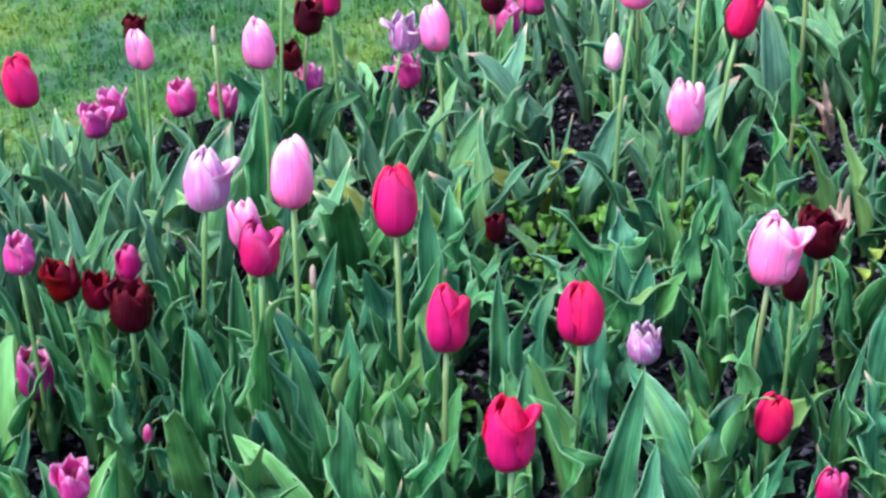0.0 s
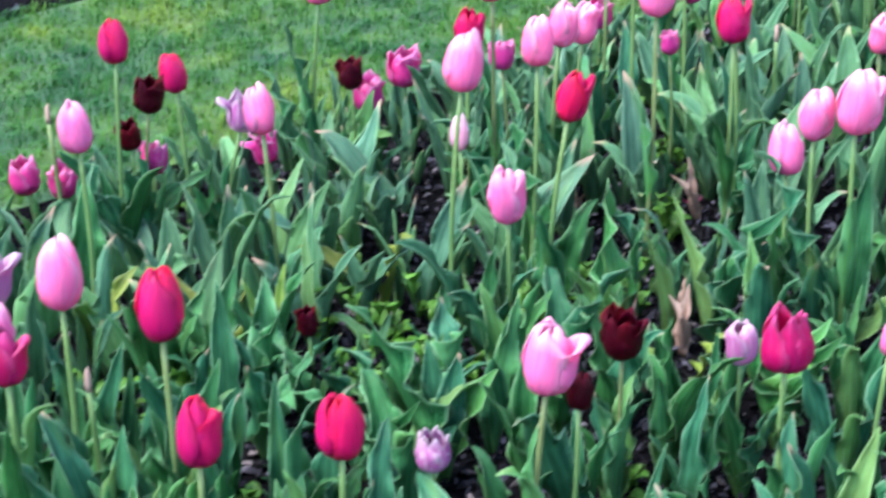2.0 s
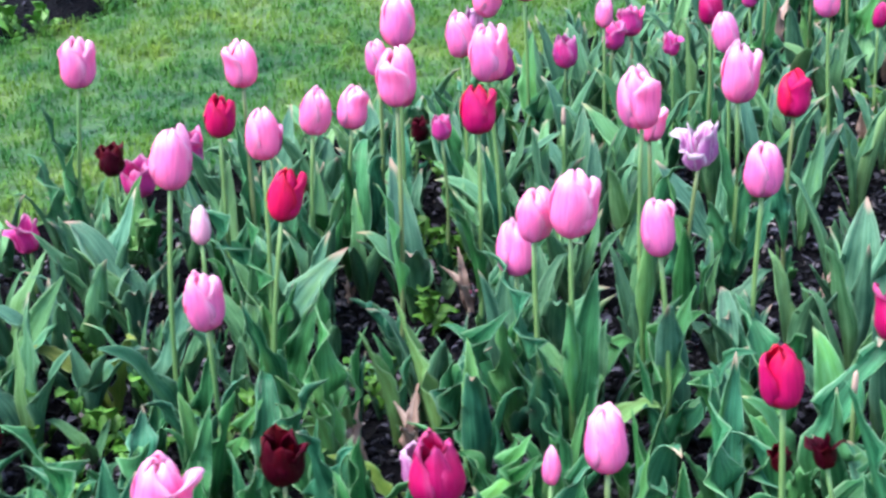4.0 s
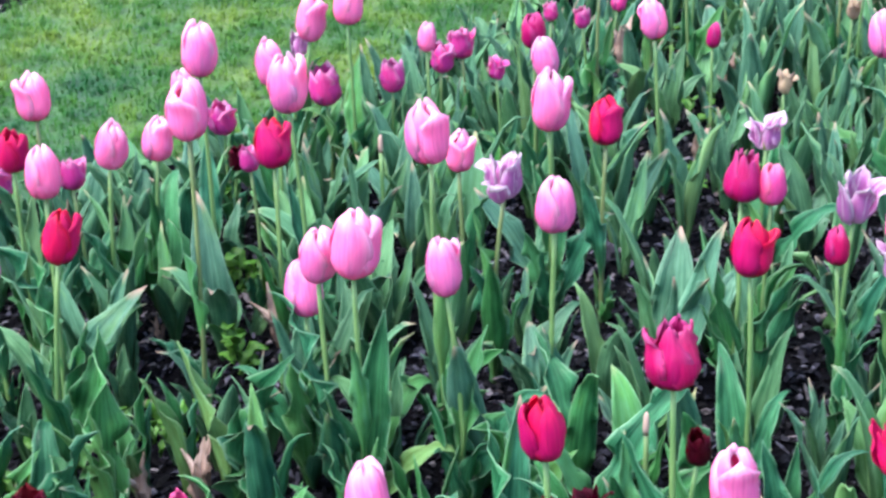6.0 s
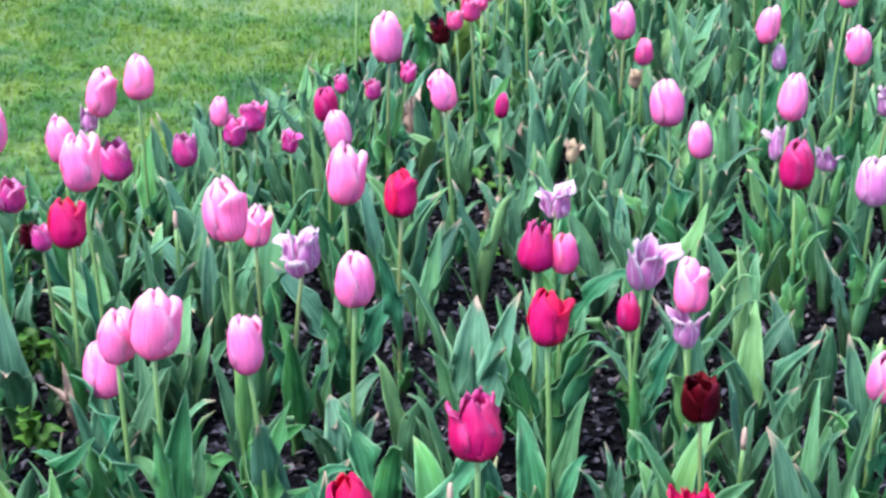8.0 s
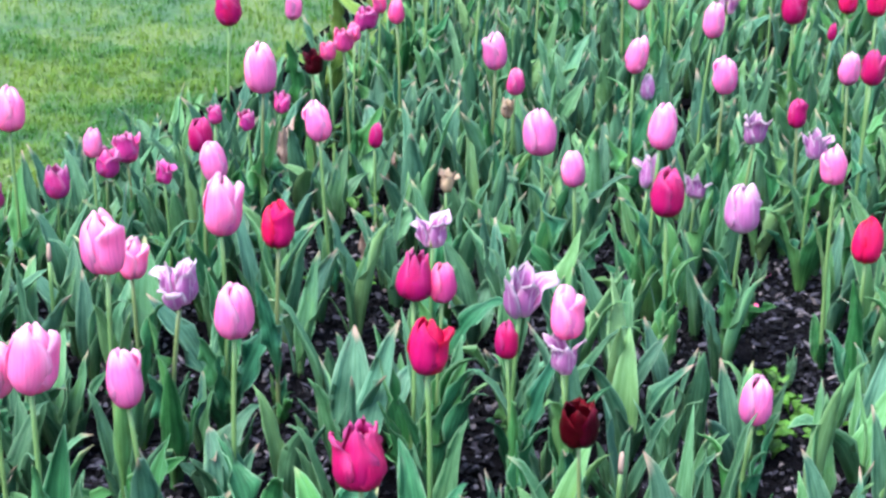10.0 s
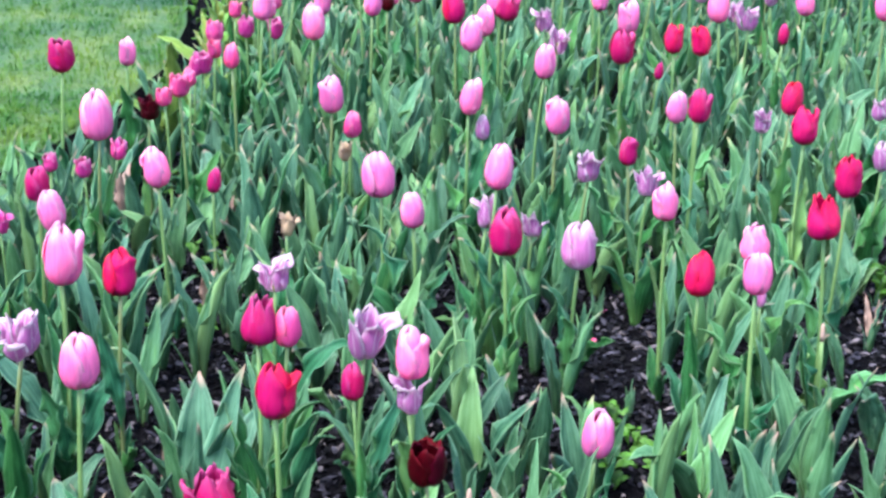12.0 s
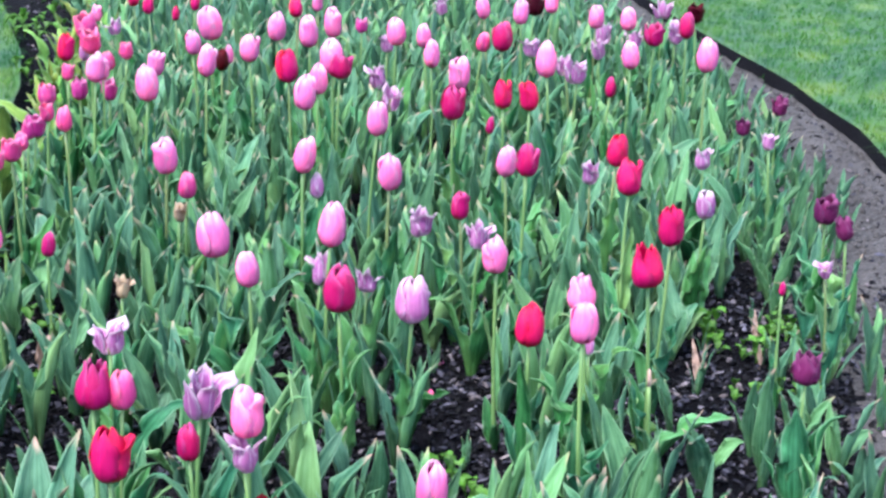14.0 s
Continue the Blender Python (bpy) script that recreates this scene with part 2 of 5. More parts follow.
def turf_material(name, blades):
    m, nodes, links, bsdf = material(name, 0.55)
    tc = nodes.new("ShaderNodeTexCoord")
    patch = noise_node(nodes, links, tc.outputs["Object"], 3.2, 3.0)
    mid = noise_node(nodes, links, tc.outputs["Object"], 13.0, 3.0)
    field = maths(nodes, links, "ADD", maths(nodes, links, "MULTIPLY", patch.outputs[0], 0.5), maths(nodes, links, "MULTIPLY", mid.outputs[0], 0.5))
    c = ramp(nodes, [(0.37, (0.012, 0.086, 0.022)), (0.50, (0.046, 0.148, 0.023)), (0.66, (0.135, 0.222, 0.032))])
    # the lawn is drier and yellower in a broad belt beside the bed; shade beyond is painted deeper green
    sep = nodes.new("ShaderNodeSeparateXYZ")
    links.new(tc.outputs["Object"], sep.inputs[0])
    links.new(maths(nodes, links, "ADD", field, maths(nodes, links, "MINIMUM", remap(nodes, links, sep.outputs[1], 2.8, 4.2, -0.02, 0.055), remap(nodes, links, sep.outputs[1], 5.0, 6.0, 0.055, -0.04))), c.inputs[0])
    col = c.outputs[0]
    if blades:
        geo = nodes.new("ShaderNodeNewGeometry")
        g = ramp(nodes, [(0.0, (0.75, 0.78, 0.75)), (0.8, (1.1, 1.08, 1.05)), (1.0, (1.4, 1.28, 1.25))])
        links.new(geo.outputs["Random Per Island"], g.inputs[0])
        col = mix(nodes, links, 1.0, col, g.outputs[0], "MULTIPLY")
        thin_light(m, nodes, links, bsdf, col, 0.2)
        bsdf.inputs["Specular IOR Level"].default_value = 0.15
    else:
        fine = noise_node(nodes, links, tc.outputs["Object"], 90.0, 4.0)
        g = ramp(nodes, [(0.3, (0.35, 0.35, 0.35)), (0.7, (0.9, 0.9, 0.9))])
        links.new(fine.outputs[0], g.inputs[0])
        col = mix(nodes, links, 1.0, col, g.outputs[0], "MULTIPLY")
        bump(nodes, links, fine.outputs[0], bsdf, 0.8, 0.02)
    links.new(col, bsdf.inputs["Base Color"])
    return m


TURF = turf_material("turf", False)
BLADE = turf_material("grass blades", True)

# ---------------------------------------------------------------- the plan of the beds

LEFT_EDGE = [(-2.3, 0.9), (-1.95, 1.35), (-1.72, 1.7), (-1.5, 2.1), (-1.26, 2.5), (-1.06, 2.9), (-0.9, 3.3), (-0.76, 3.9), (-0.66, 4.5), (-0.65, 5.0), (-0.72, 5.5), (-0.84, 6.0), (-1.10, 6.8), (-1.9, 8.4)]
RIGHT_EDGE = [(0.5, 0.75), (1.25, 1.6), (1.55, 2.6), (1.68, 3.6), (1.75, 4.6), (1.74, 5.3), (1.66, 5.9), (1.53, 6.5), (1.42, 7.0), (1.2, 8.4)]
FAR_EDGE = [(-4.5, 1.9), (-2.32, 2.3), (-2.17, 2.7), (-2.02, 3.1), (-1.92, 3.5), (-1.84, 4.2), (-1.80, 4.6), (-1.86, 5.2), (-2.3, 6.0), (-4.5, 6.6)]


def along(edge, y):
    return float(np.interp(y, [p[1] for p in edge], [p[0] for p in edge]))


def wobble(x, y, size=3.0, seed=0.0):
    return noise.noise(Vector((x * size, y * size, seed)))


def inside(x, y):
    """Metres from the edge of the tulip bed, positive within it."""
    d = min(x - along(LEFT_EDGE, y), along(RIGHT_EDGE, y) - x) * 0.86
    front = (y - 0.75 - 0.12 * x) if x > -1.0 else (y - 0.63 + 0.35 * (x + 1.0))
    return min(d, front, 8.2 - y)


def inside_far(x, y):
    return along(FAR_EDGE, y) - x if 1.9 < y < 6.6 else -1.0


def smooth(t):
    t = min(max(t, 0.0), 1.0)
    return t * t * (3 - 2 * t)


def height(x, y):
    """The soil lies a little below the lawn, with a cut trench beside the turf."""
    d = inside(x, y)
    if d > 0:
        trench = -0.030 * math.exp(-((d - 0.020 - 0.012 * wobble(x, y, 7.0)) / 0.024) ** 2) if x > 0.4 else -(0.045 if y > 3.8 else 0.015) * math.exp(-((d - 0.045) / 0.045) ** 2)
        return -0.075 - 0.008 * smooth(d / 0.4) + trench + 0.014 * wobble(x, y, 6.0) * smooth(d / 0.2)
    e = inside_far(x, y)
    if e > 0:
        return -0.06 + 0.03 * smooth(e / 0.5) - 0.04 * math.exp(-((e - 0.04) / 0.05) ** 2) + 0.012 * wobble(x, y, 6.0)
    return -0.055 + 0.012 * wobble(x, y, 1.7, 4.0)


def part(name, mesh, mat, parent=None, at=None, label=""):
    if isinstance(mesh, bmesh.types.BMesh):
        bm, mesh = mesh, bpy.data.meshes.new(name)
        bm.to_mesh(mesh)
        bm.free()
    if mat is not None and not mesh.materials:
        mesh.materials.append(mat)
    ob = new(name, mesh)
    ob.parent = parent
    if at is not None:
        ob.matrix_basis = at
    return tagged(ob, label) if label else ob


def thing(name, at, label, category, group="", kind=""):
    ob = new(name)
    ob.empty_display_size = 0.05
    ob.matrix_basis = at
    return tagged(ob, label, category, group, kind)


def ground():
    """One sheet to the horizon, whose columns follow the three edges of the turf and crowd beside them."""

    def spread(a, b, n, near=0.75):
        steps = [k / n for k in range(n)]
        return [a + (b - a) * (t - near * math.sin(6.2832 * t) / 6.2832) for t in steps]

    fine_y = list(np.arange(0.2, 8.6, 0.026))
    ys = [-2500, -600, -150, -40, -12, -4, -1.5, -0.5] + fine_y + [9.2, 10.5, 13, 20, 45, 150, 600, 2500]
    verts = []
    for y in ys:
        far, left, right = (along(e, y) for e in (FAR_EDGE, LEFT_EDGE, RIGHT_EDGE))
        row = [-2500, -600, -150, -40, -12] + spread(-7.0, far, 40) + spread(far, left, 50) + spread(left, right, 130, 0.6) + spread(right, right + 2.4, 40) + [right + 2.4, 4.8, 7, 14, 40, 150, 600, 2500]
        verts.extend((x, y, height(x, y)) for x in row)
    w = len(row)
    faces, slot = [], []
    for j in range(len(ys) - 1):
        for i in range(w - 1):
            a = j * w + i
            faces.append((a, a + 1, a + w + 1, a + w))
            cy = (ys[j] + ys[j + 1]) / 2
            cx = (verts[a][0] + verts[a + 1][0] + verts[a + w][0] + verts[a + w + 1][0]) / 4
            d = inside(cx, cy)
            # along the right turf a thin dark line paints the cut edge's shadow
            slot.append((2 if cx > 0.9 and 0.009 < d < 0.32 + 0.10 * wobble(cx, cy, 4.0) else 1) if d > 0 or inside_far(cx, cy) > 0 else 0)
    me = bpy.data.meshes.new("ground")
    me.from_pydata(verts, [], faces)
    me.materials.append(TURF)
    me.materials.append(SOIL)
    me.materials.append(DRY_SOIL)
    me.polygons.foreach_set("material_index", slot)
    me.polygons.foreach_set("use_smooth", [True] * len(faces))
    tagged(new("ground", me), "mown lawn round dark mulched flower beds", "ground", kind="structure")


ground()


def grass():
    """Mown turf: short blades, leaning at random, thick where the lawns are seen."""
    rnd = random.Random(5)
    verts, faces = [], []

    def blade(x, y, tall):
        z = height(x, y)
        a = rnd.uniform(0, 6.283)
        lean = rnd.uniform(0.5, 2.2)
        w = rnd.uniform(0.0009, 0.0018)
        dx, dy = math.cos(a), math.sin(a)
        n = len(verts)
        h1, h2 = tall * 0.55, tall
        verts.extend([(x - dy * w, y + dx * w, z - 0.004), (x + dy * w, y - dx * w, z - 0.004),
                      (x + dx * lean * h1 * 0.35 + dy * w * 0.8, y + dy * lean * h1 * 0.35 - dx * w * 0.8, z + h1),
                      (x + dx * lean * h1 * 0.35 - dy * w * 0.8, y + dy * lean * h1 * 0.35 + dx * w * 0.8, z + h1),
                      (x + dx * lean * h2 * 0.8, y + dy * lean * h2 * 0.8, z + h2 * (1.0 - 0.38 * lean))])
        faces.extend([(n, n + 1, n + 2, n + 3), (n + 3, n + 2, n + 4)])

    for x0, x1, y0, y1, count in ((-3.0, -0.55, 1.3, 4.6, 150000), (-3.2, -0.55, 4.6, 8.0, 70000), (1.35, 3.2, 4.2, 8.4, 60000)):
        for _ in range(count):
            x, y = rnd.uniform(x0, x1), rnd.uniform(y0, y1)
            d = max(inside(x, y), inside_far(x, y))
            if d > -0.004 + 0.012 * wobble(x, y, 14.0):
                continue
            tuft = wobble(x, y, 34.0, 2.0) + 0.4 * wobble(x, y, 11.0, 5.0)
            if rnd.random() > 0.62 + 0.9 * tuft:
                continue
            tall = 0.010 + 0.008 * rnd.random() + 0.026 * max(0, tuft + 0.2) + (0.014 if d > -0.04 else 0)
            blade(x, y, tall)
    me = bpy.data.meshes.new("lawn_grass")
    me.from_pydata(verts, [], faces)
    me.materials.append(BLADE)
    tagged(new("lawn_grass", me), "short mown green lawn grass with paler patches", "grass", kind="stuff")


grass()


def mulch():
    """Shredded bark: flat, bent slivers lying on the soil."""
    rnd = random.Random(8)
    verts, faces = [], []
    for x0, x1, y0, y1, count in ((-1.9, 1.7, 1.0, 4.0, 70000), (-1.3, 1.8, 4.0, 7.0, 9000), (-2.9, -1.8, 2.4, 5.0, 2600)):
        for _ in range(count):
            x, y = rnd.uniform(x0, x1), rnd.uniform(y0, y1)
            if max(inside(x, y), inside_far(x, y)) < 0.015 or (x > 0.9 and inside(x, y) < 0.3 and rnd.random() < 0.8):
                continue
            z = height(x, y)
            s = rnd.uniform(0.5, 1.0) ** 2
            l, w, t = 0.0035 + 0.016 * s * rnd.random(), 0.0013 + 0.0036 * rnd.random(), 0.0010 + 0.0022 * rnd.random()
            m = pose(x, y, z + rnd.uniform(0.001, 0.010), rnd.uniform(-42, 42), rnd.uniform(-36, 36), rnd.uniform(0, 360))
            n = len(verts)
            k = rnd.uniform(0.3, 0.9)
            for p in ((-l, -w * k, 0), (-l * 0.9, w * k, 0), (0, -w, t * 2), (0, w, t * 1.6), (l, -w * k * 0.7, 0), (l * 0.85, w * k, t), (0, w * 0.2, -t * 2)):
                verts.append((m @ Vector(p))[:])
            faces.extend([(n, n + 2, n + 3, n + 1), (n + 2, n + 4, n + 5, n + 3), (n, n + 6, n + 2), (n + 2, n + 6, n + 4), (n + 1, n + 3, n + 6), (n + 3, n + 5, n + 6)])
    me = bpy.data.meshes.new("bark_mulch")
    me.from_pydata(verts, [], faces)
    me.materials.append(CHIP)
    tagged(new("bark_mulch", me), "dark shredded bark mulch lying on the bed", "mulch", kind="stuff")


mulch()


def clods():
    """Crumbs of dry soil on the open strip beside the right-hand turf."""
    rnd = random.Random(14)
    verts, faces = [], []
    for _ in range(9000):
        y = rnd.uniform(3.0, 7.2)
        d = 0.012 + rnd.random() ** 1.2 * 0.42
        x = along(RIGHT_EDGE, y) - d / 0.86
        r = 0.0018 + 0.011 * rnd.random() ** 5
        z = height(x, y) + r * 0.2
        n = len(verts)
        for p in ((1, 0, 0), (0, 1, 0), (-1, 0, 0), (0, -1, 0), (0, 0, 1), (0, 0, -1)):
            k = r * rnd.uniform(0.6, 1.3)
            verts.append((x + p[0] * k, y + p[1] * k, z + p[2] * k * 0.8))
        for a, b in ((0, 1), (1, 2), (2, 3), (3, 0)):
            faces.extend([(n + a, n + b, n + 4), (n + b, n + a, n + 5)])
    me = bpy.data.meshes.new("soil_clods")
    me.from_pydata(verts, [], faces)
    me.materials.append(DRY_SOIL)
    tagged(new("soil_clods", me), "crumbs of dry grey soil along the bed", "soil", kind="stuff")


clods()

# ---------------------------------------------------------------- leaves


def sheet(rows, thick, flip=False):
    """A closed thin skin from rows of (point, u, v); the far side lies thick behind the near one."""
    bm = bmesh.new()
    uvl = bm.loops.layers.uv.new("UVMap")
    nv, nu = len(rows), len(rows[0])
    P = [[Vector(c[0]) for c in r] for r in rows]
    front, back = [], []
    for j in range(nv):
        f, b = [], []
        for i in range(nu):
            du = P[j][min(i + 1, nu - 1)] - P[j][max(i - 1, 0)]
            dv = P[min(j + 1, nv - 1)][i] - P[max(j - 1, 0)][i]
            n = du.cross(dv)
            n = n.normalized() if n.length > 1e-12 else Vector((0, 0, 1))
            edge = 0.25 if i in (0, nu - 1) or j == nv - 1 else 1.0
            f.append(bm.verts.new(P[j][i] + n * thick * 0.5 * edge))
            b.append(bm.verts.new(P[j][i] - n * thick * 0.5 * edge))
        front.append(f)
        back.append(b)

    def face(vs, cs):
        fc = bm.faces.new(vs)
        fc.smooth = True
        for lp, (jj, ii) in zip(fc.loops, cs):
            lp[uvl].uv = rows[jj][ii][1:]

    for j in range(nv - 1):
        for i in range(nu - 1):
            c = [(j, i), (j, i + 1), (j + 1, i + 1), (j + 1, i)]
            face([front[a][b] for a, b in c], c)
            face([back[a][b] for a, b in reversed(c)], c[::-1])
    ring = [(0, i) for i in range(nu)] + [(j, nu - 1) for j in range(1, nv)] + [(nv - 1, i) for i in range(nu - 2, -1, -1)] + [(j, 0) for j in range(nv - 2, 0, -1)]
    for a, b in zip(ring, ring[1:] + ring[:1]):
        face([front[b[0]][b[1]], front[a[0]][a[1]], back[a[0]][a[1]], back[b[0]][b[1]]], [b, a, a, b])
    return bm


def leaf_mesh(seed, length, width, rise, droop, wave, twist, nv=14, nu=7):
    """A tulip leaf: clasping at its foot, channelled, its margin rippling, arching out along +x to a pointed tip."""
    rnd = random.Random(seed)
    ripple = rnd.uniform(15, 24) if nv > 12 else rnd.uniform(10, 15)
    wave *= 1.0 if nv > 12 else 0.6
    side = [(rnd.uniform(0, 6.28), rnd.uniform(0.4, 1.25), rnd.uniform(0, 6.28)) for _ in range(2)]
    channel = rnd.uniform(20, 42)
    widest = rnd.uniform(0.30, 0.46)
    hook = rnd.choice((0, 0, 0, 30, 70))
    side_bend = rnd.uniform(-0.7, 0.7)
    rows = []
    p, a = Vector((0.004, 0, 0)), radians(rise)
    for j in range(nv):
        v = j / (nv - 1)
        if j:
            p = p + Vector((math.cos(a), side_bend * v * 0.3, math.sin(a))).normalized() * (length / (nv - 1))
        a = radians(rise - droop * v ** 1.8 - hook * smooth((v - 0.72) / 0.28))
        up = Vector((-math.sin(a), 0, math.cos(a)))
        grow = math.sin(min(1.0, v / widest) * math.pi / 2)
        w = width * (0.40 + 0.60 * grow) * (1.0 if v < widest else max(0.012, 1 - ((v - widest) / (1 - widest)) ** 1.75) ** 0.92)
        fold = radians(channel + (78 - channel) * (1 - smooth(v / 0.42)))
        tw = radians(twist) * v
        row = []
        for i in range(nu):
            u = i / (nu - 1) * 2 - 1
            ph, strong, ph2 = side[u > 0]
            s = w * 0.5 * u
            bend = fold * (0.6 + 0.4 * abs(u))
            y, z = s * math.cos(bend), abs(s) * math.sin(bend)
            z += wave * strong * w * abs(u) ** 2.4 * (math.sin(v * ripple + ph) + 0.45 * math.sin(v * ripple * 1.8 + ph2)) * smooth(v * 2.4) * smooth((1 - v) * 5)
            y, z = y * math.cos(tw) - z * math.sin(tw), y * math.sin(tw) + z * math.cos(tw)
            row.append(((p + Vector((0, y, 0)) + up * z)[:], (u + 1) / 2, v))
        rows.append(row)
    me = bpy.data.meshes.new("leaf")
    bm = sheet(rows, 0.0016)
    bm.to_mesh(me)
    bm.free()
    return me


def leaf_set(keys, length, width, rise, droop, wave, twist, nv=14, nu=7):
    made = []
    for k in keys:
        r = random.Random(k)
        made.append(leaf_mesh(k, r.uniform(*length), r.uniform(*width), r.uniform(*rise), r.uniform(*droop), r.uniform(*wave), r.uniform(-twist, twist), nv, nu))
    return made


UP_FORM = ((0.185, 0.250), (0.036, 0.054), (78, 93), (0, 30), (0.18, 0.46), 65)
BROAD_FORM = ((0.17, 0.23), (0.050, 0.067), (68, 89), (4, 62), (0.18, 0.44), 55)
NARROW_FORM = ((0.14, 0.21), (0.018, 0.028), (76, 90), (4, 40), (0.10, 0.26), 80)
UPRIGHT = leaf_set(range(16), *UP_FORM, 19, 7)
BROAD = leaf_set(range(20, 36), *BROAD_FORM, 19, 7)
NARROW = leaf_set(range(40, 46), *NARROW_FORM)
UP_LIGHT = leaf_set(range(70, 80), *UP_FORM, 11, 5)
BROAD_LIGHT = leaf_set(range(80, 89), *BROAD_FORM, 11, 5)
NARROW_LIGHT = leaf_set(range(90, 95), *NARROW_FORM, 8, 4)
UP_FAR = leaf_set(range(100, 108), *UP_FORM, 7, 4)
BROAD_FAR = leaf_set(range(110, 116), *BROAD_FORM, 7, 4)
NARROW_FAR = leaf_set(range(120, 123), *NARROW_FORM, 6, 3)
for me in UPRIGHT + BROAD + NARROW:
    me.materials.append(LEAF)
YELLOWING = [me.copy() for me in UPRIGHT[:5] + BROAD[:3]]
for me in YELLOWING:
    me.name = "leaf"
    me.materials[0] = LEAF_YELLOW
WITHERED = leaf_set(range(60, 65), (0.11, 0.16), (0.026, 0.040), (74, 90), (0, 40), (0.18, 0.40), 60)
for me in WITHERED:
    me.materials.append(DRY)


# open patches of mulch: x, y, radius
OPEN_NEAR = [(-1.34, 1.56, 0.02), (-0.47, 1.57, 0.022), (-0.67, 1.61, 0.021), (-0.51, 1.61, 0.028), (-0.70, 1.67, 0.024), (-0.53, 1.68, 0.026), (-0.69, 1.86, 0.022), (-0.81, 1.88, 0.025), (-0.37, 1.98, 0.024), (-0.91, 2.11, 0.019), (-0.81, 2.21, 0.027), (-0.86, 2.22, 0.024), (-0.87, 2.26, 0.03), (-0.54, 2.29, 0.022), (-0.62, 2.32, 0.022), (-0.46, 2.32, 0.024), (-0.60, 2.35, 0.027), (-0.49, 2.37, 0.04), (-0.63, 2.39, 0.031), (-0.49, 2.41, 0.028), (-0.53, 2.48, 0.028), (0.20, 2.58, 0.023), (-0.04, 2.61, 0.03)]
OPEN_MIDDLE = [(-0.25, 2.64, 0.026), (-0.27, 2.67, 0.023), (0.39, 2.67, 0.024), (-0.06, 2.69, 0.025), (-0.30, 2.75, 0.027), (-0.15, 2.79, 0.018), (-0.31, 2.81, 0.023), (-0.19, 2.82, 0.023), (0.91, 2.84, 0.029), (-0.02, 2.86, 0.029), (1.00, 2.89, 0.037), (-0.25, 2.91, 0.028), (0.01, 2.92, 0.027), (-0.04, 2.95, 0.034), (0.62, 2.95, 0.048), (-0.03, 2.97, 0.034), (-0.08, 2.98, 0.039), (0.60, 3.08, 0.045), (1.00, 3.11, 0.044), (1.24, 3.12, 0.052), (-0.20, 3.18, 0.021), (-0.21, 3.19, 0.016), (0.58, 3.21, 0.043)]
OPEN_FAR = [(-0.21, 3.24, 0.024), (1.04, 3.28, 0.061), (-0.24, 3.29, 0.015), (0.32, 3.31, 0.022), (-0.25, 3.36, 0.022), (0.56, 3.36, 0.039), (-0.14, 3.42, 0.029), (-0.17, 3.45, 0.028), (1.08, 3.47, 0.061), (0.54, 3.48, 0.032), (-0.21, 3.53, 0.025), (1.22, 3.59, 0.038), (0.26, 3.60, 0.031), (0.27, 3.61, 0.031), (0.30, 3.63, 0.025), (1.13, 3.64, 0.06), (-0.30, 3.64, 0.02), (1.46, 3.96, 0.06), (0.38, 3.99, 0.021), (0.37, 4.00, 0.024), (1.48, 4.48, 0.057), (0.51, 4.63, 0.032), (0.53, 4.74, 0.035)]
OPEN_ROWS = [(-0.475, 1.44, 0.035), (-0.40, 2.03, 0.037), (-0.51, 2.45, 0.037), (-0.42, 3.74, 0.037), (-0.41, 2.71, 0.035), (-0.35, 2.86, 0.037), (-0.27, 2.67, 0.030), (-0.17, 2.80, 0.040), (-0.13, 2.66, 0.037), (-0.21, 3.19, 0.030), (-0.18, 3.42, 0.035), (-0.04, 3.08, 0.035), (0.00, 2.92, 0.040), (0.14, 2.87, 0.035), (0.56, 3.12, 0.050), (0.56, 3.36, 0.045), (0.58, 2.92, 0.045), (0.35, 4.30, 0.045), (0.27, 3.62, 0.045), (0.51, 4.94, 0.045), (-0.36, 3.92, 0.040), (1.14, 3.77, 0.060), (1.15, 3.59, 0.055), (1.10, 3.39, 0.055), (1.02, 3.14, 0.045), (1.40, 3.80, 0.070), (1.31, 3.89, 0.050), (0.57, 4.80, 0.050)]
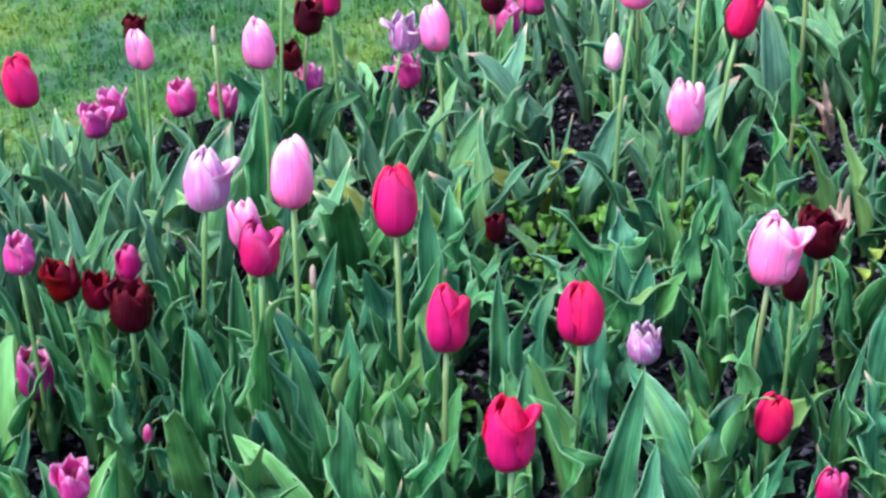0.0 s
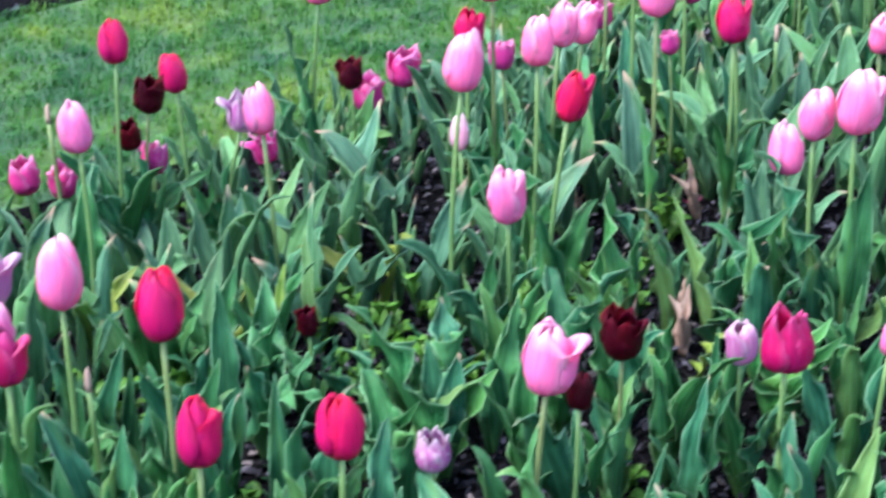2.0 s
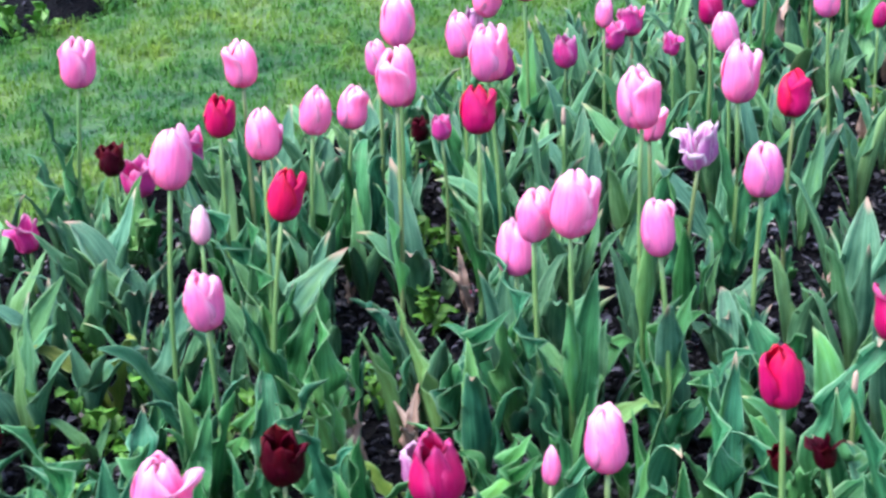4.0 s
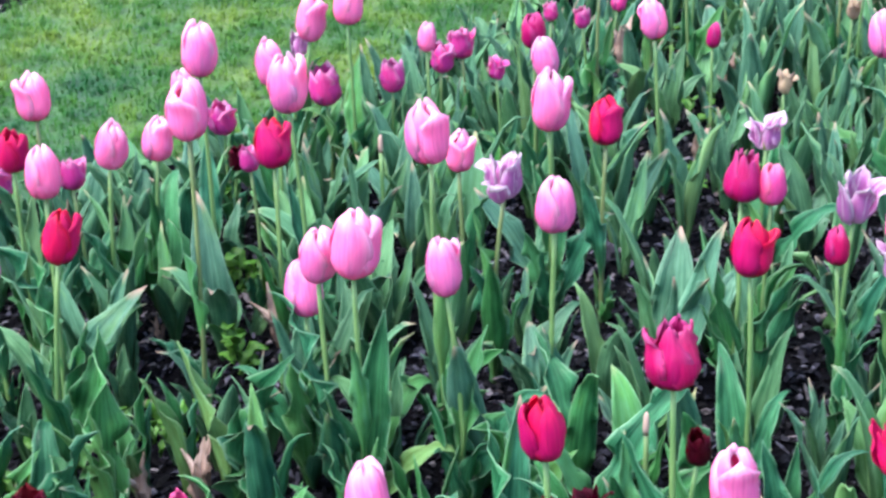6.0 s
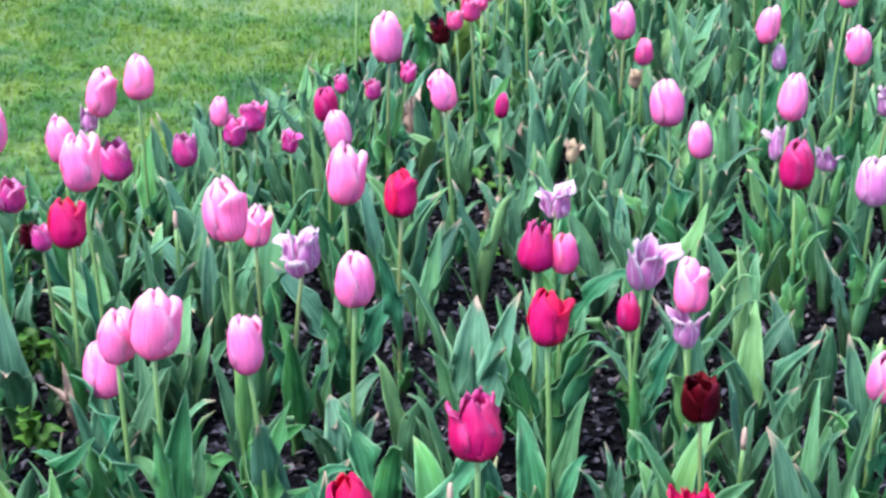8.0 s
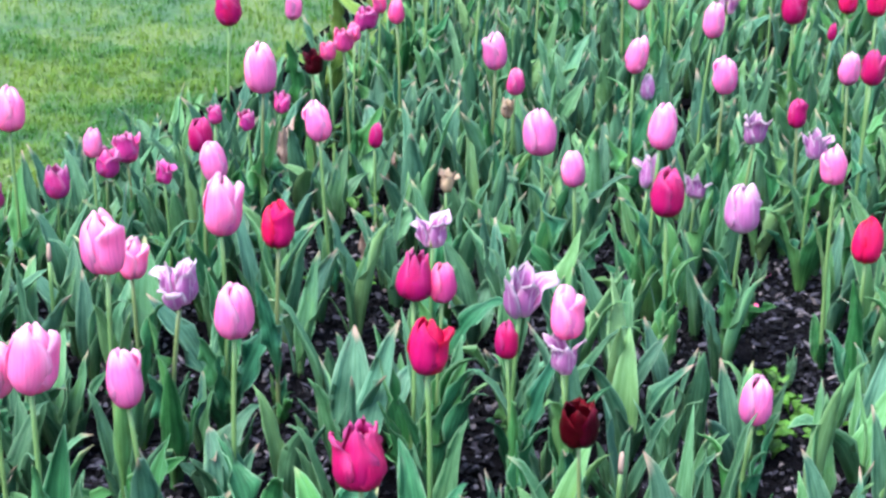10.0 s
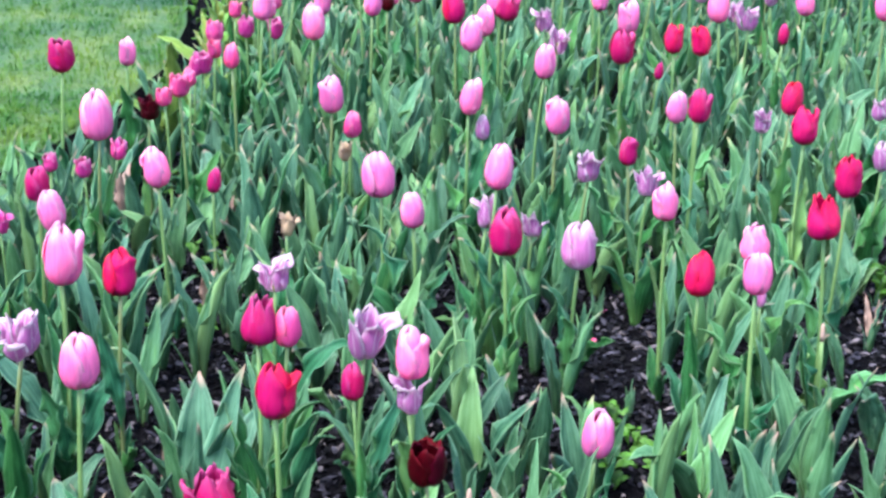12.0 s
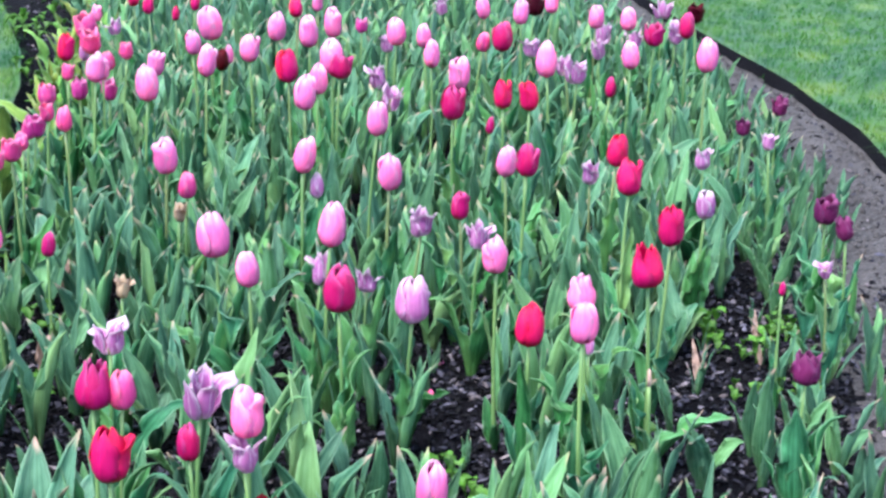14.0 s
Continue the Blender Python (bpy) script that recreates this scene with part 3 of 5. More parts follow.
# clusters of seedlings: x, y, spread, how many
SEEDLINGS = [
    (-0.82, 1.96, 0.035, 8), (-0.75, 1.83, 0.030, 6), (-0.71, 2.01, 0.030, 5), (-0.63, 1.90, 0.030, 7), (-0.94, 1.63, 0.025, 5), (-0.64, 2.64, 0.030, 5), (-0.37, 1.74, 0.020, 3), (-0.75, 1.52, 0.020, 3),
    (-1.19, 2.16, 0.040, 4), (-0.92, 2.10, 0.020, 3), (-1.01, 1.65, 0.030, 6), (-0.79, 2.89, 0.040, 9), (-0.54, 2.18, 0.030, 7), (-0.62, 2.03, 0.030, 6), (-0.63, 2.58, 0.035, 6), (-0.53, 2.38, 0.025, 4),
    (-0.17, 3.20, 0.025, 4), (0.62, 2.91, 0.030, 5), (0.61, 2.80, 0.030, 6), (-0.18, 3.55, 0.030, 4), (0.09, 3.63, 0.025, 3), (1.13, 3.54, 0.035, 4), (1.13, 3.29, 0.030, 5), (1.08, 3.58, 0.030, 4),
    (1.23, 3.61, 0.030, 4), (-2.19, 3.25, 0.037, 6), (-2.12, 3.34, 0.037, 6), (-2.04, 3.14, 0.027, 5), (-2.00, 3.34, 0.027, 5), (-2.23, 3.33, 0.028, 4), (-2.09, 3.58, 0.029, 5), (-1.97, 3.60, 0.028, 5),
    (-0.68, 5.74, 0.050, 5), (-0.63, 5.29, 0.046, 3), (-0.55, 4.70, 0.031, 3), (-0.92, 6.51, 0.087, 9), (-0.40, 4.33, 0.043, 5), (-0.73, 6.29, 0.056, 5), (-0.36, 3.96, 0.035, 3), (-0.62, 5.53, 0.049, 4),
    (-0.50, 4.57, 0.030, 3), (-0.78, 6.71, 0.045, 3),
]
BARE = OPEN_NEAR + OPEN_MIDDLE + OPEN_FAR + OPEN_ROWS + [(x, y, 0.024) for x, y, _, n in SEEDLINGS if x > -1.7 and y < 3.7 and n > 3]


# yellowing plants: x, y, size, how many leaves
YELLOW_PLANTS = [
    (-0.93, 1.80, 0.85, 3), (-0.87, 1.82, 0.80, 3), (-1.10, 1.76, 0.80, 2), (-0.84, 2.05, 0.75, 2), (-0.37, 1.97, 0.60, 2), (-0.45, 4.20, 1.00, 4),
    (-0.48, 4.40, 1.00, 4), (-0.50, 4.52, 1.00, 4), (-0.43, 4.60, 1.00, 4), (-0.46, 4.74, 1.00, 4), (-0.49, 4.90, 1.00, 4), (-0.50, 5.04, 1.00, 4),
    (-0.42, 4.98, 1.00, 4), (-0.55, 5.20, 1.00, 4), (-0.50, 5.30, 1.00, 4), (-0.58, 5.40, 1.00, 4), (-0.60, 5.62, 1.00, 4), (-0.63, 5.83, 1.00, 4),
    (-0.58, 5.95, 1.00, 4), (-0.66, 6.10, 1.00, 4), (-0.70, 6.45, 1.00, 4), (-0.62, 6.30, 1.00, 4), (-0.44, 4.30, 1.00, 4),
]

blooms, blooms_low = [], []


def bloom(colour, shape, x, y, z, size, foot, flare=None):
    blooms.append((colour, shape, x, y, z, size, foot, 5 if y < 3.0 else 4, flare))
    blooms_low.append((x, y, z - 0.3 * size))


def room(x, y):
    """How high foliage grows at a place: it stays low beside and before the open patches of mulch."""
    ex, ey = (0.05, 0.05) if x < -0.4 else (0.45, 0.55)
    cap = 1.0
    for a, b, r in BARE:
        px, py = a - ex, b - ey
        d = math.hypot(px, py)
        px, py = px / d, py / d
        s = d - ((x - ex) * px + (y - ey) * py)
        side = abs((x - ex) * py - (y - ey) * px)
        deep = 0.34 if r > 0.036 else 0.20
        if -r < s < deep and side < r * 0.8 + 0.015:
            cap = min(cap, 0.12 + max(0.0, s - r * 0.2) / (0.85 * deep) + max(0.0, side - r * 0.7) * 8)
    for a, b, low in blooms_low:
        near = b < 1.85
        ex, ey = (0.08, 0.08) if near else (0.45, 0.55)
        d = math.hypot(a - ex, b - ey)
        px, py = (a - ex) / d, (b - ey) / d
        s = d - ((x - ex) * px + (y - ey) * py)
        side = abs((x - ex) * py - (y - ey) * px)
        if 0.0 < s < (0.27 if near else 0.17) and side < 0.04:
            sight = low - s * (1.04 - low) / d - height(x, y)
            cap = min(cap, max(0.12, (sight + 0.02 + max(0.0, side - 0.02) * 3.0) / 0.20))
    return cap


def leaf_turns(rnd, count, size, kinds, x, y):
    """The leaves of one plant at x, y: a mesh and its place for each. They lean away from open mulch."""
    turn = rnd.uniform(0, 360)
    for k in range(count):
        s = size * rnd.uniform(0.80, 1.15) * (1.0 - 0.08 * k)
        a = turn + k * rnd.uniform(105, 160)
        for _ in range(6):
            tx, ty = x + 0.07 * s * math.cos(radians(a)), y + 0.07 * s * math.sin(radians(a))
            if not any(math.hypot(tx - p, ty - q) < r for p, q, r in BARE):
                break
            a += rnd.uniform(50, 130)
        yield rnd.choice(rnd.choice(kinds)), pose(0, 0, 0, 0, 0, a) @ pose(0.004, 0, 0, 0, rnd.uniform(-4, 11), rnd.uniform(-12, 12)) @ Matrix.Diagonal((s, s * rnd.uniform(0.9, 1.1), s, 1))


def add_leaves(parent, rnd, count, size, kinds, x, y):
    for me, m in leaf_turns(rnd, count, size, kinds, x, y):
        part("leaf", me, None, parent, m)


# ---------------------------------------------------------------- flowers

#        radius along the petal, half its spread in degrees, how blunt its tip is, waviness, tip curl
STEPS = (0.0, 0.04, 0.12, 0.30, 0.50, 0.70, 0.87, 0.95, 1.0)
SHAPE = {
    "egg": ((0.05, 0.165, 0.25, 0.302, 0.298, 0.268, 0.208, 0.150, 0.075), 69, 5.6, 0.024, 0.0),
    "bud": ((0.05, 0.14, 0.205, 0.248, 0.24, 0.205, 0.15, 0.1, 0.02), 74, 6.0, 0.014, 0.0),
    "loose": ((0.05, 0.17, 0.265, 0.322, 0.318, 0.290, 0.235, 0.18, 0.11), 72, 5.4, 0.030, 0.0),
    "cup": ((0.06, 0.2, 0.31, 0.39, 0.395, 0.37, 0.335, 0.31, 0.285), 62, 5.0, 0.045, 0.02),
    "star": ((0.06, 0.22, 0.33, 0.38, 0.36, 0.29, 0.215, 0.194, 0.18), 62, 3.2, 0.036, 0.04),
    "ragged": ((0.06, 0.2, 0.31, 0.37, 0.355, 0.30, 0.235, 0.215, 0.205), 64, 3.8, 0.055, 0.05),
    "wilt": ((0.06, 0.2, 0.3, 0.35, 0.335, 0.30, 0.28, 0.285, 0.29), 54, 4.0, 0.055, 0.03),
    "double": ((0.07, 0.22, 0.34, 0.42, 0.425, 0.4, 0.37, 0.346, 0.33), 50, 4.0, 0.055, 0.04),
}
_petals = {}


def petal_mesh(shape, colour, variant, flare=0.0, fine=True):
    key = (shape, colour, variant, flare, fine)
    if key in _petals:
        return _petals[key]
    radii, spread, blunt, wave, curl = SHAPE[shape]
    rnd = random.Random(sum(map(ord, shape)) * 7 + variant)
    ph, tip = rnd.uniform(0, 6.28), rnd.uniform(-0.05, 0.05)
    (nv, nu), rows = (13, 8) if fine else (9, 5), []
    lift = [rnd.choice((0.0, 0.0, 0.03, 0.06)) for _ in range(2)]
    long = rnd.uniform(0.89, 1.04)
    skew = rnd.uniform(-0.12, 0.12)
    for j in range(nv):
        v = j / (nv - 1)
        vv = 0.4 * v + 0.6 * (0.5 - 0.5 * math.cos(math.pi * v))
        r = float(np.interp(vv, STEPS, radii)) + curl * smooth((vv - 0.75) / 0.25) * rnd.uniform(0.5, 1.0) + flare * 0.30 * smooth((vv - 0.5) / 0.5) ** 1.2
        a = radians(spread) * (0.55 + 0.45 * smooth(vv / 0.35)) * max(0.0, 1 - vv ** blunt) ** 0.62 + 0.02
        row = []
        for i in range(nu):
            u = i / (nu - 1) * 2 - 1
            ruffle = wave * (abs(u) ** 1.6 * math.sin(vv * 11 + ph + u * 2.3) + 0.35 * math.sin(u * 7 + ph * 2) * vv)
            rr = r + ruffle + 0.014 * math.exp(-(u / 0.18) ** 2) * smooth(vv * 3) + 0.030 * u * smooth(vv * 2) - (0.014 + 0.024 * smooth(vv * 3)) * u * u + lift[u > 0] * abs(u) ** 3 * smooth((vv - 0.45) / 0.4)
            ang = a * u + skew * vv * vv
            z = vv * long * (1 - 0.10 * abs(u) ** 2 * vv) - flare * 0.10 * smooth((vv - 0.6) / 0.4) + (rnd.uniform(-1, 1) * wave * 0.6 * vv if v > 0.5 and wave > 0.03 else 0)
            row.append(((rr * math.cos(ang), rr * math.sin(ang), z), (u + 1) / 2, v))
        rows.append(row)
    me = bpy.data.meshes.new("petal")
    bm = sheet(rows, 0.018)
    bm.to_mesh(me)
    bm.free()
    me.materials.append(PETAL[colour])
    _petals[key] = me
    return me


def tube(points, radii, sides=7):
    bm = bmesh.new()
    rings = []
    for k, (p, r) in enumerate(zip(points, radii)):
        q = Vector(points[min(k + 1, len(points) - 1)]) - Vector(points[max(k - 1, 0)])
        rot = q.to_track_quat("Z", "Y").to_matrix()
        rings.append([bm.verts.new(Vector(p) + rot @ Vector((r * math.cos(6.2832 * s / sides), r * math.sin(6.2832 * s / sides), 0))) for s in range(sides)])
    for a, b in zip(rings, rings[1:]):
        for s in range(sides):
            bm.faces.new((a[s], a[(s + 1) % sides], b[(s + 1) % sides], b[s])).smooth = True
    bm.faces.new(rings[0][::-1])
    bm.faces.new(rings[-1])
    return bm


def heart_mesh():
    bm = tube([(0, 0, -0.02), (0, 0, 0.03), (0, 0, 0.12), (0, 0, 0.30), (0, 0, 0.40), (0, 0, 0.44)], [0.045, 0.085, 0.10, 0.06, 0.075, 0.02], 8)
    me = bpy.data.meshes.new("flower")
    bm.to_mesh(me)
    bm.free()
    me.materials.append(CORE)
    return me


HEART = heart_mesh()
COLOUR = {"P": "bright pink", "R": "crimson red", "M": "deep magenta", "O": "orchid purple", "V": "faded violet", "L": "pale lilac", "D": "near-black maroon", "B": "dark blood-red",
          "U": "dusky purple", "S": "rose pink", "W": "pale blush pink", "T": "withered tan"}
STATE = {"egg": "egg-shaped closed flower", "bud": "narrow half-open flower", "loose": "loosening flower with parting petals", "cup": "open cup flower", "star": "flower with pointed flaring tips",
         "ragged": "overblown flower with ragged petals", "wilt": "wilting flower with curled splayed petals", "double": "full double flower"}
OPEN = {"egg": (-2, 2.5), "bud": (-2, 1), "loose": (-2, 3), "cup": (-6, 7), "star": (-3, 2), "ragged": (-3, 6), "wilt": (-9, 22), "double": (-6, 14)}
planted = []


def tulip(colour, shape, x, y, z, size, foot=(0.0, 0.0), leaves=4, flare=None):
    """A tulip whose flower is centred at x, y, z and stands on the soil at an offset foot."""
    rnd = random.Random(int((x * 977 + y * 3571 + z * 131) * 1000))
    fx, fy = x + foot[0], y + foot[1]
    g = height(fx, fy) - 0.006
    planted.append((fx, fy))
    t = thing("tulip", Matrix.Translation((fx, fy, g)), COLOUR[colour] + " tulip, " + STATE[shape], "tulip", "tulips in the bed")
    mid = Vector((x - fx, y - fy, z - g))
    b1, b2 = rnd.uniform(-0.007, 0.007), rnd.uniform(-0.007, 0.007)
    way = Vector((0, 0, 1))
    for _ in range(3):
        top = mid - way * size * 0.5
        pts = [(top.x * s ** 1.3 + b1 * math.sin(s * 3.14), top.y * s ** 1.3 + b2 * math.sin(s * 3.14), top.z * s) for s in (k / 7 for k in range(8))]
        way = ((Vector(pts[-1]) - Vector(pts[-2])).normalized() + Vector((0, 0, 0.6))).normalized()
    r = 0.0032 if size > 0.055 else 0.0026
    part("stem", tube(pts, [r * (1.15 - 0.25 * k / 7) for k in range(8)]), STEM, t)
    spin = flare[0] if flare else rnd.uniform(0, 360)
    at = Matrix.Translation(top) @ Vector((0, 0, 1)).rotation_difference(way).to_matrix().to_4x4() @ pose(0, 0, 0, rnd.uniform(-6, 6), rnd.uniform(-6, 6), spin)
    wide = rnd.uniform(0.88, 1.06)
    head = part("flower", HEART, None, t, at @ Matrix.Diagonal((size * wide, size * wide, size, 1)))
    lo, hi = OPEN[shape]
    rings = ((3, 0, 1.0, 0), (3, 60, 0.93, 1)) if shape != "double" else ((4, 0, 1.0, 0), (4, 45, 0.84, 1), (4, 20, 0.62, 2))
    for count, offset, scale, ring in rings:
        for k in range(count):
            tilt = rnd.uniform(lo, hi) if ring == 0 else rnd.uniform(lo, hi) * 0.5 - (1.5 if shape in ("egg", "bud", "loose") else 0.0)
            bend = 0.0
            if k == 0 and ring == 0 and (flare or shape in ("loose", "ragged")):
                tilt, bend = 2.0, round((flare[1] if flare else rnd.uniform(5, 14)) / 34, 1)
            elif shape in ("cup", "egg") and ring == 0 and rnd.random() < (0.4 if shape == "cup" else 0.16):
                bend = 0.5
            elif shape == "wilt":
                bend = rnd.choice((0.0, 0.0, 0.3, 0.8, 1.2))
            if shape == "wilt" and k == 1 and ring == 0 and rnd.random() < 0.5:
                continue
            if shape == "wilt":
                scale = (1.0 if ring == 0 else 0.9) * rnd.uniform(0.8, 1.12)
            m = pose(0, 0, 0, 0, 0, offset + k * 360 / count + rnd.uniform(-7, 7)) @ pose(0, 0, 0, 0, tilt, rnd.uniform(-4, 4)) @ Matrix.Diagonal((scale, scale, rnd.uniform(0.94, 1.04), 1))
            part("petal", petal_mesh(shape, colour, rnd.randrange(4), bend, y < 3.6), None, head, m)
    cap = room(fx, fy)
    tall = min(1.10, max(0.46, (z - g) / 0.27))
    if cap > 0.25:
        add_leaves(t, rnd, leaves, min(tall, max(cap, 0.45)), (UPRIGHT, UPRIGHT, UPRIGHT, BROAD), fx, fy)
        if size > 0.05 and rnd.random() < 0.65:
            # a smaller leaf clasps the stem above the ground
            s = min(0.85, 0.62 * (top.z - pts[2][2]) / 0.16)
            part("leaf", rnd.choice(UPRIGHT), None, t, Matrix.Translation(pts[2]) @ pose(0, 0, 0, 0, rnd.uniform(-3, 8), rnd.uniform(0, 360)) @ Matrix.Diagonal((s, s * 0.85, s, 1)))
    else:
        add_leaves(t, rnd, 2, 0.55, (UPRIGHT,), fx, fy)
    return t


bloom("R", "egg", -1.395, 1.647, 0.211, 0.075, (0.001, 0.013))
bloom("D", "cup", -1.342, 1.824, 0.228, 0.039, (-0.009, 0.010))
bloom("P", "egg", -1.321, 1.810, 0.207, 0.060, (-0.012, -0.006))
bloom("O", "cup", -1.465, 1.923, 0.060, 0.052, (0.019, 0.002))
bloom("O", "cup", -1.449, 1.853, 0.063, 0.051, (-0.000, 0.007))
bloom("O", "cup", -1.417, 2.027, 0.037, 0.054, (0.011, -0.000))
bloom("O", "cup", -1.326, 2.000, 0.056, 0.052, (0.006, -0.010))
bloom("P", "egg", -1.131, 1.810, 0.239, 0.072, (-0.009, -0.009))
bloom("D", "cup", -1.214, 2.079, 0.175, 0.054, (-0.013, -0.015))
bloom("D", "cup", -1.220, 2.035, 0.129, 0.043, (-0.016, -0.002))
bloom("O", "cup", -1.227, 2.093, 0.071, 0.049, (-0.002, -0.003))
bloom("V", "wilt", -1.053, 2.074, 0.175, 0.060, (-0.052, -0.016))
bloom("P", "egg", -0.937, 1.938, 0.243, 0.070, (0.003, -0.004))
bloom("O", "wilt", -1.155, 2.290, 0.028, 0.058, (0.008, -0.008))
bloom("L", "loose", -1.005, 1.467, 0.208, 0.074, (-0.019, -0.019), flare=(26, 30))
bloom("P", "egg", -0.861, 1.417, 0.263, 0.082, (-0.010, -0.009))
bloom("R", "egg", -0.737, 1.413, 0.254, 0.078, (-0.004, -0.005))
bloom("P", "loose", -0.856, 1.311, 0.252, 0.054, (-0.022, 0.008), flare=(206, 10))
bloom("M", "loose", -0.817, 1.275, 0.248, 0.058, (-0.009, -0.006), flare=(26, 24))
bloom("R", "egg", -0.633, 1.311, 0.191, 0.075, (-0.008, -0.001))
bloom("R", "egg", -0.518, 1.377, 0.190, 0.074, (-0.003, -0.002))
bloom("V", "ragged", -0.506, 1.539, 0.068, 0.048, (-0.003, -0.002))
bloom("R", "loose", -0.517, 1.197, 0.155, 0.075, (-0.004, -0.001), flare=(10, 27))
bloom("P", "loose", -0.365, 1.511, 0.221, 0.076, (-0.023, -0.006), flare=(20, 28))
bloom("D", "cup", -0.362, 1.709, 0.145, 0.053, (-0.005, -0.005))
bloom("D", "egg", -0.353, 1.560, 0.162, 0.043, (-0.010, -0.021))
bloom("D", "cup", -0.767, 1.737, 0.067, 0.038, (-0.001, -0.003))
bloom("P", "loose", -0.583, 1.915, 0.187, 0.072, (-0.002, 0.002), flare=(26, 11))
bloom("W", "bud", -0.783, 2.204, 0.134, 0.057, (0.017, -0.020))
bloom("O", "ragged", -1.131, 1.283, 0.179, 0.045, (0.011, -0.007))
bloom("B", "cup", -1.079, 1.288, 0.154, 0.047, (0.007, 0.006))
bloom("B", "cup", -1.051, 1.306, 0.138, 0.043, (0.002, 0.004))
bloom("M", "loose", -1.080, 1.409, 0.117, 0.044, (-0.001, 0.004))
bloom("D", "cup", -1.005, 1.302, 0.130, 0.056, (-0.018, -0.008))
bloom("O", "cup", -1.148, 1.305, 0.014, 0.064, (0.015, 0.009))
bloom("O", "cup", -0.828, 0.966, 0.168, 0.038, (-0.005, 0.003))
bloom("O", "bud", -0.953, 1.239, 0.021, 0.027, (-0.005, 0.016))
bloom("R", "egg", -0.345, 1.469, 0.054, 0.060, (0.005, 0.002))
bloom("M", "loose", -0.213, 1.121, 0.226, 0.034, (-0.002, -0.002))
bloom("R", "egg", -1.215, 2.018, 0.277, 0.068, (-0.016, -0.015))
bloom("R", "egg", -1.225, 2.164, 0.180, 0.064, (0.021, -0.019))
bloom("P", "loose", -1.099, 2.385, 0.271, 0.079, (-0.028, -0.020), flare=(25, 9))
bloom("D", "cup", -1.039, 2.360, 0.133, 0.047, (-0.001, 0.004))
bloom("O", "cup", -1.049, 2.437, 0.073, 0.058, (-0.002, -0.001))
bloom("O", "cup", -1.055, 2.567, 0.071, 0.065, (0.003, 0.010))
bloom("P", "egg", -0.800, 2.363, 0.308, 0.069, (-0.004, -0.004))
bloom("P", "egg", -0.689, 2.023, 0.310, 0.082, (-0.024, -0.003))
bloom("R", "loose", -0.560, 2.062, 0.267, 0.070, (-0.028, -0.009), flare=(25, 14))
bloom("P", "egg", -0.646, 2.162, 0.297, 0.071, (-0.015, -0.002))
bloom("P", "egg", -0.701, 2.379, 0.247, 0.070, (-0.012, 0.003))
bloom("P", "egg", -0.725, 2.531, 0.197, 0.068, (-0.008, -0.011))
bloom("P", "egg", -0.714, 2.600, 0.253, 0.057, (-0.013, -0.005))
bloom("O", "cup", -0.836, 2.471, 0.151, 0.045, (0.011, -0.004))
bloom("D", "cup", -0.739, 2.769, 0.076, 0.039, (-0.014, 0.007))
bloom("P", "egg", -0.538, 2.321, 0.334, 0.082, (-0.008, -0.009))
bloom("P", "loose", -0.477, 2.467, 0.325, 0.079, (0.012, -0.002), flare=(25, 9))
bloom("R", "loose", -0.439, 2.356, 0.286, 0.065, (-0.007, 0.001), flare=(25, 16))
bloom("P", "egg", -0.193, 2.289, 0.356, 0.078, (0.008, 0.010))
bloom("P", "egg", -0.272, 2.141, 0.254, 0.070, (0.011, 0.010))
bloom("P", "egg", -0.314, 2.184, 0.184, 0.072, (-0.006, -0.003))
bloom("P", "loose", -0.219, 2.123, 0.282, 0.083, (-0.002, 0.005), flare=(25, 9))
bloom("P", "egg", -0.128, 2.165, 0.248, 0.073, (0.010, 0.006))
bloom("L", "loose", -0.255, 1.796, 0.114, 0.051, (0.005, 0.003))
bloom("M", "star", -0.182, 1.694, 0.188, 0.073, (0.008, 0.000), flare=(115, 10))
bloom("P", "bud", -0.091, 1.756, 0.174, 0.041, (-0.012, -0.023))
bloom("P", "egg", -0.054, 1.807, 0.183, 0.071, (0.003, 0.000))
bloom("R", "egg", 0.031, 1.527, 0.251, 0.056, (-0.007, -0.005))
bloom("R", "loose", -0.827, 2.337, 0.237, 0.060, (-0.006, 0.007), flare=(27, 10))
bloom("P", "egg", -0.646, 2.533, 0.338, 0.083, (-0.009, 0.010))
bloom("O", "cup", -0.831, 2.891, 0.092, 0.058, (-0.003, 0.009))
bloom("P", "egg", -0.615, 2.679, 0.276, 0.072, (0.000, -0.002))
bloom("V", "wilt", -0.761, 3.035, 0.184, 0.048, (-0.015, -0.007))
bloom("O", "cup", -0.714, 3.034, 0.114, 0.069, (-0.003, 0.007))
bloom("O", "cup", -0.599, 2.567, 0.167, 0.036, (0.002, -0.007))
bloom("O", "cup", -0.607, 3.073, 0.128, 0.055, (0.004, 0.010))
bloom("P", "egg", -0.511, 3.000, 0.230, 0.053, (-0.001, -0.004))
bloom("O", "cup", -0.554, 3.154, 0.140, 0.050, (-0.004, 0.008))
bloom("O", "cup", -0.545, 3.226, 0.145, 0.054, (0.005, -0.009))
bloom("O", "wilt", -0.412, 3.048, 0.172, 0.038, (0.004, -0.005))
bloom("M", "loose", -0.338, 3.024, 0.247, 0.057, (-0.008, 0.012))
bloom("P", "egg", -0.279, 2.919, 0.243, 0.066, (0.008, -0.007))
bloom("P", "loose", -0.193, 2.686, 0.258, 0.084, (-0.005, -0.003), flare=(27, 12))
bloom("R", "egg", -0.116, 2.709, 0.231, 0.069, (-0.004, -0.002))
bloom("M", "bud", -0.157, 3.436, 0.136, 0.050, (0.007, -0.018))
